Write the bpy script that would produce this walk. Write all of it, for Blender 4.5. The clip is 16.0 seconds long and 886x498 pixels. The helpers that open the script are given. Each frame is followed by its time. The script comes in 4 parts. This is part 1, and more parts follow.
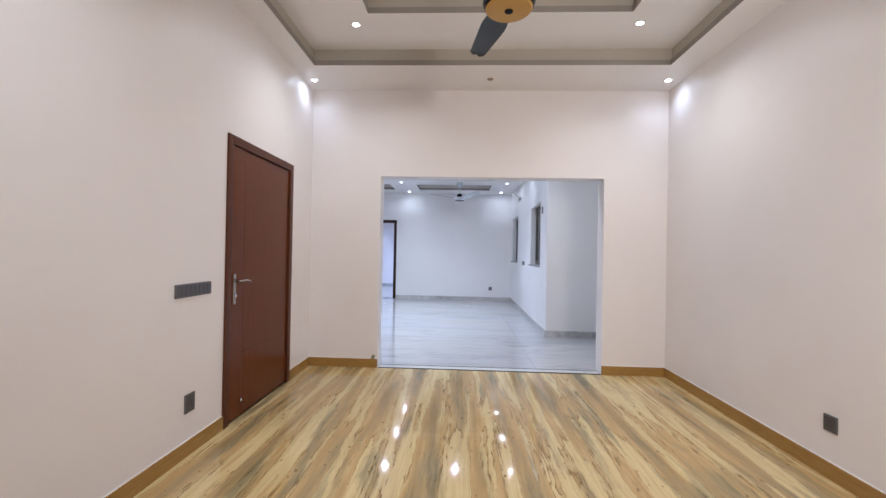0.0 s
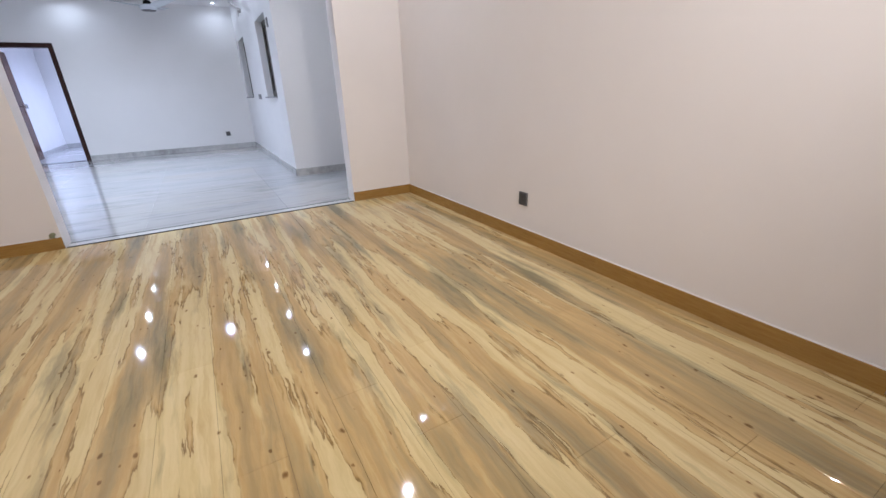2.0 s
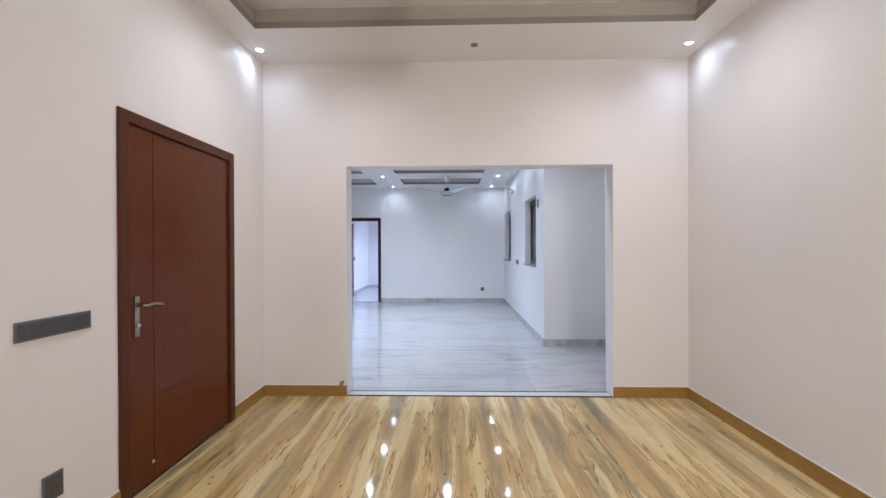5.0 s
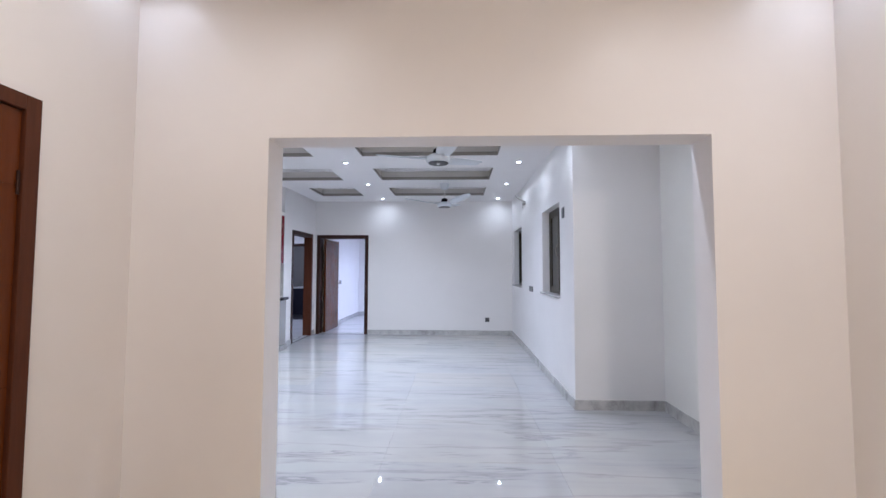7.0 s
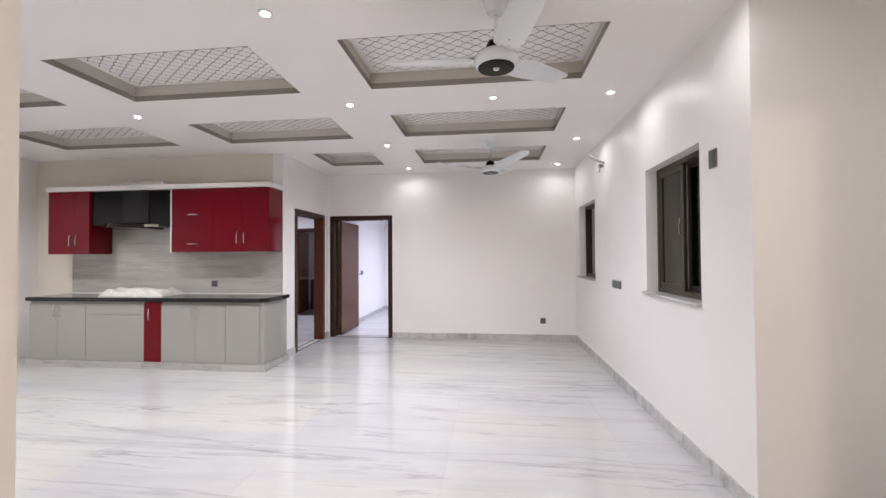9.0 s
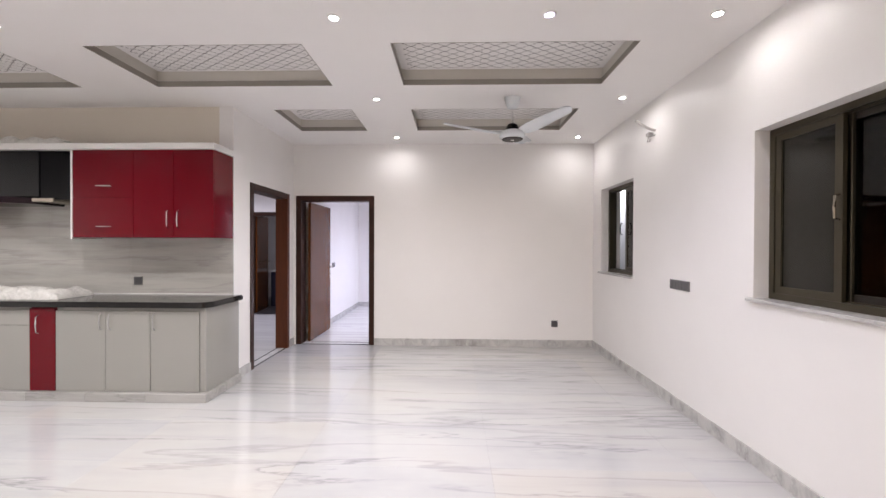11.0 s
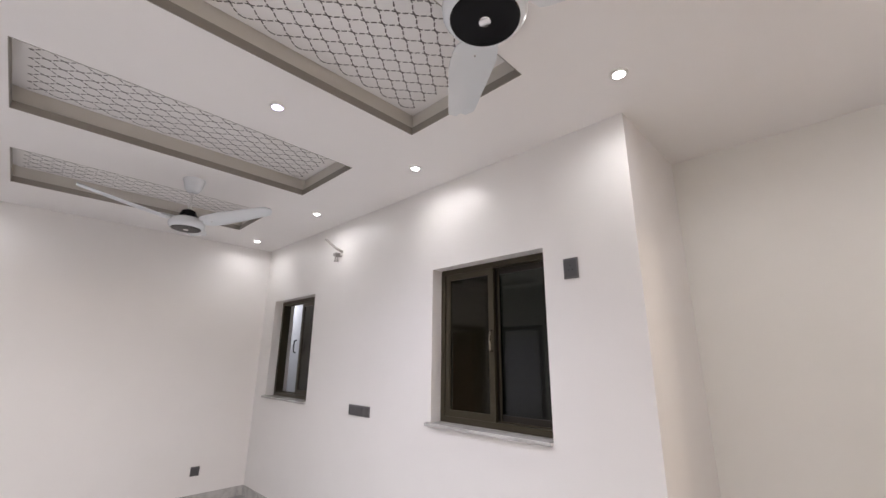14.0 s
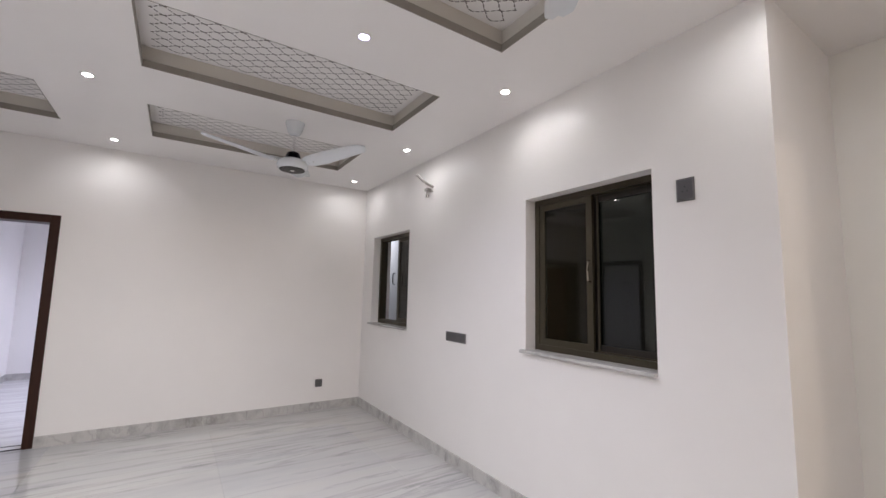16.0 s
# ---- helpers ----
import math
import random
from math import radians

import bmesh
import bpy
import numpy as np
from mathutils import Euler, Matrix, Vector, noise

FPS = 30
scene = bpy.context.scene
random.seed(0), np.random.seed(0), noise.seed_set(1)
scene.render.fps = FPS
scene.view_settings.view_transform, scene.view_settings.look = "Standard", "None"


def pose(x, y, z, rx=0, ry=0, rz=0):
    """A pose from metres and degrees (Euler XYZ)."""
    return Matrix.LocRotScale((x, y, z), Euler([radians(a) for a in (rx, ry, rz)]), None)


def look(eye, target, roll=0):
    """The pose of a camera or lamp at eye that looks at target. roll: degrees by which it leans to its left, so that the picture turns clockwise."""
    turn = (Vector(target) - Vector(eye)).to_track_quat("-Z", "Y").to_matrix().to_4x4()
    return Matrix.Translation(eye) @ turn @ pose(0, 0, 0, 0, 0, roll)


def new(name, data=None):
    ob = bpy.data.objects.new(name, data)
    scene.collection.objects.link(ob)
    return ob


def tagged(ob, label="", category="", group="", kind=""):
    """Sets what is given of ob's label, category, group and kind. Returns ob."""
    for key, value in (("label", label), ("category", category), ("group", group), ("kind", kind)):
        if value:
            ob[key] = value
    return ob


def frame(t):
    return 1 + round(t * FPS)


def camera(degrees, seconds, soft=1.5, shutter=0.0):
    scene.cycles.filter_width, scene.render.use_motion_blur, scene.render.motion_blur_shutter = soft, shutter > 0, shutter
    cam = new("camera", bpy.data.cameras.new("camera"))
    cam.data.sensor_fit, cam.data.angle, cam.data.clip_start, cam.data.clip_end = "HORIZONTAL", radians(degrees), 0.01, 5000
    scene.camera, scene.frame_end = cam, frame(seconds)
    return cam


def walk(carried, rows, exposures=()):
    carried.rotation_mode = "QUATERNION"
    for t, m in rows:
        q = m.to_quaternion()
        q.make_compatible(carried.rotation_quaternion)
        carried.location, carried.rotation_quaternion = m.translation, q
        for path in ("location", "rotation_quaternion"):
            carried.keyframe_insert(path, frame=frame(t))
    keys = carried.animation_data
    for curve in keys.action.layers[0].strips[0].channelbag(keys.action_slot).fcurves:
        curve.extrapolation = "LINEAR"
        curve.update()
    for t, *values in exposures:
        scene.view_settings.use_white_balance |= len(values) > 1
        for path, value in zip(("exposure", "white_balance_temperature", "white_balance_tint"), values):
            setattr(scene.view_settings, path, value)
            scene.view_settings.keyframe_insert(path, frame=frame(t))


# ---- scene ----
cam = camera(94.7, 16.0, soft=1.5)
PATH = [
    (0, (-0.217, -0.11, 1.307), (-0.306, 1.888, 1.318), 1.1),
    (0.5, (-0.19, -0.094, 1.305), (-0.033, 1.9, 1.264), 0.4),
    (1, (-0.157, -0.062, 1.306), (0.384, 1.852, 1.103), -1.1),
    (1.5, (-0.081, 0.002, 1.236), (0.743, 1.765, 0.775), -2.1),
    (2, (0.017, 0.145, 1.106), (0.929, 1.768, 0.376), -2.1),
    (2.5, (0.107, 0.276, 1.052), (0.975, 1.803, 0.097), -3.0),
    (3, (0.129, 0.303, 1.078), (0.917, 1.809, 0.023), -3.5),
    (3.5, (0.092, 0.29, 1.1), (0.754, 1.906, 0.126), -2.6),
    (4, (0.007, 0.31, 1.224), (0.387, 2.133, 0.494), -2.4),
    (4.5, (-0.072, 0.434, 1.311), (0.001, 2.404, 0.976), -1.3),
    (5, (-0.127, 0.633, 1.377), (-0.181, 2.632, 1.369), -0.2),
    (5.2, (-0.163, 0.688, 1.393), (-0.219, 2.687, 1.461), 0.3),
    (7.5, (-0.048, 2.657, 1.388), (-0.128, 4.653, 1.489), -0.1),
    (8, (-0.123, 3.105, 1.389), (-0.23, 5.101, 1.451), -0.3),
    (8.2, (-0.151, 3.289, 1.39), (-0.28, 5.283, 1.458), -0.4),
    (8.5, (-0.176, 3.532, 1.411), (-0.38, 5.52, 1.485), -0.4),
    (8.7, (-0.214, 3.703, 1.415), (-0.44, 5.689, 1.474), -0.3),
    (10.8, (-0.824, 5.063, 1.428), (-0.925, 7.06, 1.414), 0.1),
    (11, (-0.84, 5.125, 1.419), (-0.893, 7.124, 1.404), 0.2),
    (11.5, (-0.884, 5.294, 1.416), (-0.732, 7.288, 1.413), 0.2),
    (12, (-0.9, 5.458, 1.421), (-0.434, 7.402, 1.427), 0.3),
    (12.5, (-0.938, 5.585, 1.426), (-0.105, 7.403, 1.456), 0.3),
    (13, (-0.955, 5.657, 1.443), (0.221, 7.272, 1.515), 0.2),
    (13.5, (-1.014, 5.664, 1.466), (0.34, 7.114, 1.714), 0.4),
    (14, (-1.016, 5.633, 1.52), (0.36, 6.989, 2.037), 0.5),
    (14.5, (-1.062, 5.606, 1.575), (0.297, 6.895, 2.276), 0.4),
    (15, (-1.044, 5.597, 1.549), (0.273, 6.912, 2.281), 0.3),
    (15.5, (-1.022, 5.632, 1.525), (0.234, 7.1, 2.042), 1.1),
    (16, (-1.008, 5.681, 1.471), (0.075, 7.348, 1.688), 1.3),
]
EXPOSURES = [(0, -0.10, 5300, 10), (1, -0.20, 5300, 10), (1.5, -0.22, 5300, 10), (2.5, 0.06, 5300, 9), (3.4, 0.15, 5250, 9), (4, 0.18, 4950, 9), (4.5, 0.12, 5100, 9), (5, -0.13, 5300, 9), (7.5, -0.13, 5650, 11),
             (8.7, 0.05, 6500, 12), (11, 0.16, 6900, 14), (12.5, 0.0, 6850, 13), (13.5, -0.12, 6750, 13), (14.5, 0.02, 6750, 13), (16, -0.22, 6700, 12)]
walk(cam, [(t, look(eye, target, roll)) for t, eye, target, roll in PATH], EXPOSURES)

# ---- night sky ----
world = bpy.data.worlds.new("world")
scene.world = world
world.use_nodes = True
world.node_tree.nodes["Background"].inputs[0].default_value = (0.03, 0.04, 0.06, 1)
world.node_tree.nodes["Background"].inputs[1].default_value = 0.25

# ---- lamps: places and strengths ----
H1, H2 = 3.09, 2.862            # ceiling heights of the first room and of the hall
UP1, TOP1, TRAY2 = 3.25, 3.40, 3.012
WARM, COOL, BLUE = (1.0, 0.89, 0.77), (0.96, 0.97, 1.0), (0.84, 0.85, 1.0)
# y 4.76 row and x -6.1 pair: unseen, added to brighten alcove and kitchen
LAMPS = [(0.785, y, H2, COOL, w) for y, w in ((4.76, 42), (6.22, 14), (7.70, 11.5), (9.13, 12), (10.55, 9))]
LAMPS += [(-1.605, y, H2, COOL, w) for y, w in ((4.76, 95), (6.22, 130), (7.70, 132), (9.13, 135), (10.55, 11))]
LAMPS += [(-0.25, 7.69, H2, BLUE, 135)]
LAMPS += [(x, y, H2, COOL, 145) for x in (-3.87, -6.1) for y in (6.22, 7.74)]
# pairs at y 0.0 and 0.80: unseen, added by symmetry to light the room
LAMPS += [(x, y, H1, COOL, w) for x in (-1.80, 1.85) for y, w in ((0.0, 11), (4.12, 6.5))]
LAMPS += [(x, y, UP1, WARM, w) for x, y, w in ((-1.16, 0.80, 120), (1.24, 0.80, 62), (-1.16, 3.36, 72), (1.24, 3.36, 72))]
LAMPS += [(-0.9, 13.1, 2.86, (0.72, 0.76, 1.0), 420), (-4.8, 12.0, 2.86, (0.78, 0.80, 1.0), 220), (-4.5, 15.0, 2.6, (0.8, 0.82, 1.0), 16)]
# an unseen warm lamp, added behind the start of the walk for warm spill
wall_beam = bpy.data.lights.new("added_warm_beam", "SPOT")
wall_beam.energy, wall_beam.color, wall_beam.shadow_soft_size = 250, (1.0, 0.83, 0.65), 0.22
wall_beam.spot_size, wall_beam.spot_blend = radians(120), 1.0
new("added_warm_beam", wall_beam).matrix_basis = look((0.92, -0.80, 1.95), (0.75, 6.0, 1.5))


# ---- materials ----
def material(name, color, rough=0.5, metal=0.0, **extra):
    m = bpy.data.materials.new(name)
    m.use_nodes = True
    b = m.node_tree.nodes["Principled BSDF"]
    b.inputs["Base Color"].default_value = (*color, 1)
    b.inputs["Roughness"].default_value = rough
    b.inputs["Metallic"].default_value = metal
    for key, value in extra.items():
        b.inputs[key.replace("_", " ")].default_value = value
    return m


def node(m, kind, **values):
    n = m.node_tree.nodes.new(kind)
    for key, value in values.items():
        n.inputs[key.replace("_", " ")].default_value = value
    return n


def wire(m, a, out, b, into):
    m.node_tree.links.new(a.outputs[out], b.inputs[into])


def shader(m):
    return m.node_tree.nodes["Principled BSDF"]


def spread(m, scale, seedy=False):
    """Coordinates of the thing in metres, scaled, and shifted by its own random number."""
    co = node(m, "ShaderNodeTexCoord")
    mp = node(m, "ShaderNodeMapping", Scale=scale)
    if seedy:
        info = node(m, "ShaderNodeObjectInfo")
        mul = m.node_tree.nodes.new("ShaderNodeMath")
        mul.operation = "MULTIPLY"
        mul.inputs[1].default_value = 57.0
        wire(m, info, "Random", mul, 0)
        add = m.node_tree.nodes.new("ShaderNodeVectorMath")
        add.operation = "ADD"
        wire(m, co, "Object", add, 0)
        wire(m, mul, 0, add, 1)
        wire(m, add, 0, mp, "Vector")
    else:
        wire(m, co, "Object", mp, "Vector")
    return mp


def ramp(m, stops):
    r = m.node_tree.nodes.new("ShaderNodeValToRGB")
    while len(r.color_ramp.elements) < len(stops):
        r.color_ramp.elements.new(0.5)
    for e, (p, c) in zip(r.color_ramp.elements, stops):
        e.position, e.color = p, (*c, 1)
    return r


def noisy(m, mp, scale, detail=4, rough=0.6, distort=0.0):
    n = node(m, "ShaderNodeTexNoise", Scale=scale, Detail=detail, Roughness=rough, Distortion=distort)
    wire(m, mp, 0, n, "Vector")
    return n


def mixed(m, kind, factor, a, b):
    x = m.node_tree.nodes.new("ShaderNodeMix")
    x.data_type, x.blend_type = "RGBA", kind
    for slot, value in ((0, factor), (6, a), (7, b)):
        if isinstance(value, tuple):
            m.node_tree.links.new(value[0].outputs[value[1]], x.inputs[slot])
        elif isinstance(value, list):
            x.inputs[slot].default_value = (*value, 1)
        else:
            x.inputs[slot].default_value = value
    return x


def placed(m, scale):
    """Coordinates by place in the room, so that the printed streaks run on from plank to plank."""
    g = node(m, "ShaderNodeNewGeometry")
    mp = node(m, "ShaderNodeMapping", Scale=scale)
    wire(m, g, "Position", mp, "Vector")
    return mp


def bumpy(m, n, strength, distance):
    b = node(m, "ShaderNodeBump", Strength=strength, Distance=distance)
    wire(m, n, 0, b, "Height")
    wire(m, b, 0, shader(m), "Normal")


def paint(name, a, b, rough=0.55):
    m = material(name, a, rough)
    mp = spread(m, (1, 1, 1))
    big = noisy(m, mp, 1.3, 5, 0.6)
    r = ramp(m, [(0.3, a), (0.75, b)])
    wire(m, big, 0, r, 0)
    wire(m, r, 0, shader(m), "Base Color")
    fine = noisy(m, mp, 260, 3, 0.6)
    bumpy(m, fine, 0.12, 0.001)
    rr = ramp(m, [(0.3, (rough - 0.08,) * 3), (0.7, (rough + 0.08,) * 3)])
    wire(m, big, 0, rr, 0)
    wire(m, rr, 0, shader(m), "Roughness")
    return m


WALL = paint("wall_paint", (0.83, 0.81, 0.795), (0.80, 0.78, 0.765), 0.42)
WALL_CREAM = paint("cream_wall_paint", (0.83, 0.79, 0.775), (0.795, 0.755, 0.74), 0.42)
KITCHEN_CREAM = paint("kitchen_cream_paint", (0.72, 0.66, 0.575), (0.69, 0.63, 0.545), 0.45)
CEIL = paint("ceiling_paint", (0.84, 0.82, 0.81), (0.82, 0.80, 0.79), 0.6)
LIP = paint("taupe_moulding_paint", (0.30, 0.275, 0.24), (0.26, 0.24, 0.21), 0.6)
COVE_ROOM = paint("taupe_room_cove_paint", (0.47, 0.43, 0.365), (0.43, 0.39, 0.33), 0.6)
COVE = paint("grey_cove_paint", (0.68, 0.65, 0.60), (0.63, 0.60, 0.555), 0.6)
# wall colour yellowed to hold the warm light spilling from the first room
ALCOVE = paint("alcove_warm_light_tint", (0.815, 0.798, 0.76), (0.775, 0.758, 0.72), 0.42)


def plank_wood():
    m = material("printed_oak_plank", (0.5, 0.35, 0.16), 0.09, Specular_IOR_Level=0.5)
    wobble = noisy(m, placed(m, (3.0, 0.9, 1)), 1.6, 4, 0.6)
    add = m.node_tree.nodes.new("ShaderNodeVectorMath")
    add.operation = "MULTIPLY_ADD"
    add.inputs[1].default_value = (0.08, 0, 0)
    wire(m, wobble, "Color", add, 0)
    shake = m.node_tree.nodes.new("ShaderNodeVectorMath")
    shake.operation = "MULTIPLY_ADD"
    shake.inputs[1].default_value = (0.022, 0, 0)
    wire(m, noisy(m, placed(m, (6, 1.3, 1)), 9.0, 4, 0.65), "Color", shake, 0)
    g = node(m, "ShaderNodeNewGeometry")
    wire(m, g, "Position", shake, 2)
    wire(m, shake, 0, add, 2)

    def warped(scale):
        mp = node(m, "ShaderNodeMapping", Scale=scale)
        wire(m, add, 0, mp, "Vector")
        return mp

    bands = noisy(m, warped((1, 0.050, 1)), 6.9, 5, 0.54)
    base = ramp(m, [(0.33, (0.33, 0.235, 0.105)), (0.41, (0.44, 0.315, 0.14)), (0.48, (0.55, 0.38, 0.16)), (0.53, (0.66, 0.52, 0.255)), (0.60, (0.70, 0.565, 0.29)), (0.67, (0.575, 0.415, 0.185))])
    wire(m, bands, 0, base, 0)
    # soft grey-green patches with darker hearts
    patch = noisy(m, warped((1, 0.10, 1)), 7.6, 5, 0.60)
    pr = ramp(m, [(0.515, (0, 0, 0)), (0.59, (0.55, 0.55, 0.55)), (0.69, (0.85, 0.85, 0.85))])
    wire(m, patch, 0, pr, 0)
    heart = ramp(m, [(0.57, (0.31, 0.26, 0.14)), (0.67, (0.21, 0.185, 0.105))])
    wire(m, patch, 0, heart, 0)
    grey = mixed(m, "MIX", (pr, 0), (base, 0), (heart, 0))
    fine = noisy(m, warped((1, 0.05, 1)), 42, 6, 0.7, 0.2)
    fr = ramp(m, [(0.34, (0.70, 0.62, 0.50)), (0.56, (1, 1, 1))])
    wire(m, fine, 0, fr, 0)
    grain = mixed(m, "MULTIPLY", 0.42, (grey, 2), (fr, 0))
    cr = ramp(m, [(0.494, (1, 1, 1)), (0.510, (0.70, 0.60, 0.46)), (0.5175, (0.24, 0.17, 0.10)), (0.5195, (0.24, 0.17, 0.10)), (0.5235, (1, 1, 1))])
    wire(m, bands, 0, cr, 0)
    gate = noisy(m, placed(m, (2.5, 0.9, 1)), 3.0, 3, 0.6)
    gr = ramp(m, [(0.40, (0, 0, 0)), (0.50, (1, 1, 1))])
    wire(m, gate, 0, gr, 0)
    gr.color_ramp.elements[1].color = (0.8, 0.8, 0.8, 1)
    cracked = mixed(m, "MULTIPLY", (gr, 0), (grain, 2), (cr, 0))
    knot = node(m, "ShaderNodeTexVoronoi", Scale=8.0)
    wire(m, warped((1.2, 0.6, 1)), 0, knot, "Vector")
    kr = ramp(m, [(0.04, (0.26, 0.16, 0.08)), (0.09, (1, 1, 1))])
    wire(m, knot, "Distance", kr, 0)
    knots = mixed(m, "MULTIPLY", 0.8, (cracked, 2), (kr, 0))
    speck = node(m, "ShaderNodeTexVoronoi", Scale=15.0)
    wire(m, warped((1.3, 0.55, 1)), 0, speck, "Vector")
    sr = ramp(m, [(0.055, (0.30, 0.18, 0.09)), (0.10, (1, 1, 1))])
    wire(m, speck, "Distance", sr, 0)
    knots = mixed(m, "MULTIPLY", 0.75, (knots, 2), (sr, 0))
    info = node(m, "ShaderNodeObjectInfo")
    vary = ramp(m, [(0.0, (0.93, 0.92, 0.91)), (1.0, (1, 1, 1))])
    wire(m, info, "Random", vary, 0)
    final = mixed(m, "MULTIPLY", 1.0, (knots, 2), (vary, 0))
    wire(m, final, 2, shader(m), "Base Color")
    rr = ramp(m, [(0.3, (0.035,) * 3), (0.8, (0.075,) * 3)])
    wire(m, fine, 0, rr, 0)
    wire(m, rr, 0, shader(m), "Roughness")
    return m


def marble(name, light, mid, dark, scale=(0.28, 3.2, 3.2), rough=0.045, spin=True, run_on=False):
    m = material(name, light, rough, Specular_IOR_Level=0.6)
    mp = placed(m, scale) if run_on else spread(m, scale, spin)
    a = noisy(m, mp, 2.6, 8, 0.66, 0.25)
    r = ramp(m, [(0.30, dark), (0.44, mid), (0.56, light), (0.75, light)])
    wire(m, a, 0, r, 0)
    b = noisy(m, mp, 1.1, 6, 0.55, 0.25)
    v = ramp(m, [(0.486, (1, 1, 1)), (0.498, (0.66, 0.655, 0.66)), (0.502, (0.76, 0.75, 0.76)), (0.52, (1, 1, 1))])
    wire(m, b, 0, v, 0)
    x = mixed(m, "MULTIPLY", 0.55, (r, 0), (v, 0))
    if not run_on:
        wire(m, x, 2, shader(m), "Base Color")
        return m
    # sparse broken grey veins, slabs that differ in tone, and pale clouds across them
    long = noisy(m, placed(m, (0.16, 1.5, 1)), 1.5, 9, 0.60, 0.35)
    lv = ramp(m, [(0.462, (1, 1, 1)), (0.487, (0.88, 0.883, 0.89)), (0.4965, (0.55, 0.555, 0.575)), (0.5005, (0.62, 0.625, 0.64)), (0.507, (1, 1, 1))])
    wire(m, long, 0, lv, 0)
    gate = ramp(m, [(0.44, (0, 0, 0)), (0.60, (0.75, 0.75, 0.75))])
    wire(m, noisy(m, placed(m, (0.5, 1.2, 1)), 2.1, 3, 0.6), 0, gate, 0)
    x = mixed(m, "MULTIPLY", (gate, 0), (x, 2), (lv, 0))
    cloud = ramp(m, [(0.34, (0.92, 0.928, 0.94)), (0.52, (1, 1, 1)), (0.68, (1.0, 0.985, 0.965))])
    wire(m, noisy(m, placed(m, (0.7, 1.6, 1)), 1.3, 4, 0.6), 0, cloud, 0)
    y = mixed(m, "MULTIPLY", 1.0, (x, 2), (cloud, 0))
    tone = ramp(m, [(0.0, (0.93, 0.94, 0.97)), (0.5, (1, 1, 1)), (1.0, (1.0, 0.98, 0.955))])
    wire(m, node(m, "ShaderNodeObjectInfo"), "Random", tone, 0)
    z = mixed(m, "MULTIPLY", 1.0, (y, 2), (tone, 0))
    wire(m, z, 2, shader(m), "Base Color")
    rr = ramp(m, [(0.35, (rough, rough, rough)), (0.7, (rough * 2.2,) * 3)])
    wire(m, a, 0, rr, 0)
    wire(m, rr, 0, shader(m), "Roughness")
    shader(m).inputs["Specular IOR Level"].default_value = 1.0
    bumpy(m, noisy(m, placed(m, (1, 1, 1)), 5.0, 3, 0.5), 0.03, 0.004)
    return m


PLANK = plank_wood()
JOINT = material("dark_joint", (0.16, 0.11, 0.06), 0.7)
GROUT = material("pale_grout", (0.46, 0.455, 0.45), 0.3)
MARBLE = marble("white_streaked_marble", (0.66, 0.655, 0.65), (0.60, 0.595, 0.59), (0.50, 0.495, 0.495), (0.16, 3.6, 3.6))
MARBLE_FLOOR = marble("white_streaked_floor_marble", (0.48, 0.475, 0.47), (0.468, 0.464, 0.46), (0.42, 0.418, 0.423), (0.15, 2.0, 2.0), 0.028, False, True)
SKIRT_MARBLE = marble("grey_skirting_marble", (0.52, 0.51, 0.495), (0.44, 0.43, 0.42), (0.32, 0.31, 0.30), (2.6, 2.6, 1.6), 0.25)
SPLASH = marble("grey_splash_marble", (0.46, 0.445, 0.415), (0.40, 0.39, 0.36), (0.30, 0.29, 0.265), (0.22, 1, 2.6), 0.14, run_on=False, spin=False)
PLINTH = marble("pale_plinth_marble", (0.42, 0.405, 0.39), (0.38, 0.37, 0.355), (0.32, 0.31, 0.30), (0.5, 3.6, 3.6), 0.2)
BLACKLINE = material("black_threshold_strip", (0.012, 0.012, 0.014), 0.5, Specular_IOR_Level=0.25)


def stained(name, a, b, rough=0.35, scale=(9, 9, 0.7)):
    m = material(name, a, rough)
    n = noisy(m, spread(m, scale), 5, 6, 0.65, 0.4)
    r = ramp(m, [(0.3, a), (0.7, b)])
    wire(m, n, 0, r, 0)
    wire(m, r, 0, shader(m), "Base Color")
    bumpy(m, n, 0.08, 0.001)
    return m


DOOR = stained("red_brown_door_veneer", (0.104, 0.026, 0.006), (0.124, 0.033, 0.009), 0.22)
shader(DOOR).inputs["Specular IOR Level"].default_value = 0.2
DOOR_BROWN = stained("orange_brown_door_veneer", (0.090, 0.027, 0.006), (0.122, 0.040, 0.010), 0.16)
shader(DOOR_BROWN).inputs["Specular IOR Level"].default_value = 0.12
FRAME = stained("dark_brown_frame_wood", (0.024, 0.009, 0.006), (0.042, 0.016, 0.010), 0.45)
FRAME_RED = stained("red_brown_frame_wood", (0.070, 0.021, 0.009), (0.100, 0.030, 0.013), 0.4)
for soft_wood in (FRAME, FRAME_RED):
    shader(soft_wood).inputs["Specular IOR Level"].default_value = 0.22
SKIRT_WOOD = stained("tan_wood_skirting", (0.29, 0.155, 0.035), (0.38, 0.225, 0.06), 0.22, (1.5, 1.5, 14))
STEEL = material("brushed_steel", (0.38, 0.345, 0.29), 0.25, 1.0)
CHROME = material("chrome", (0.8, 0.8, 0.8), 0.12, 1.0)
PLATE = material("graphite_switch_plastic", (0.135, 0.13, 0.135), 0.38)
PLATE2 = material("dark_switch_rocker", (0.075, 0.072, 0.076), 0.30)
HOLE = material("socket_hole", (0.01, 0.01, 0.01), 0.8)
RED = material("red_gloss_laminate", (0.135, 0.002, 0.008), 0.12, Specular_IOR_Level=0.25)
GREY = material("grey_gloss_laminate", (0.315, 0.305, 0.285), 0.12)
GREY_DULL = material("grey_wrapped_handle", (0.34, 0.335, 0.33), 0.4)
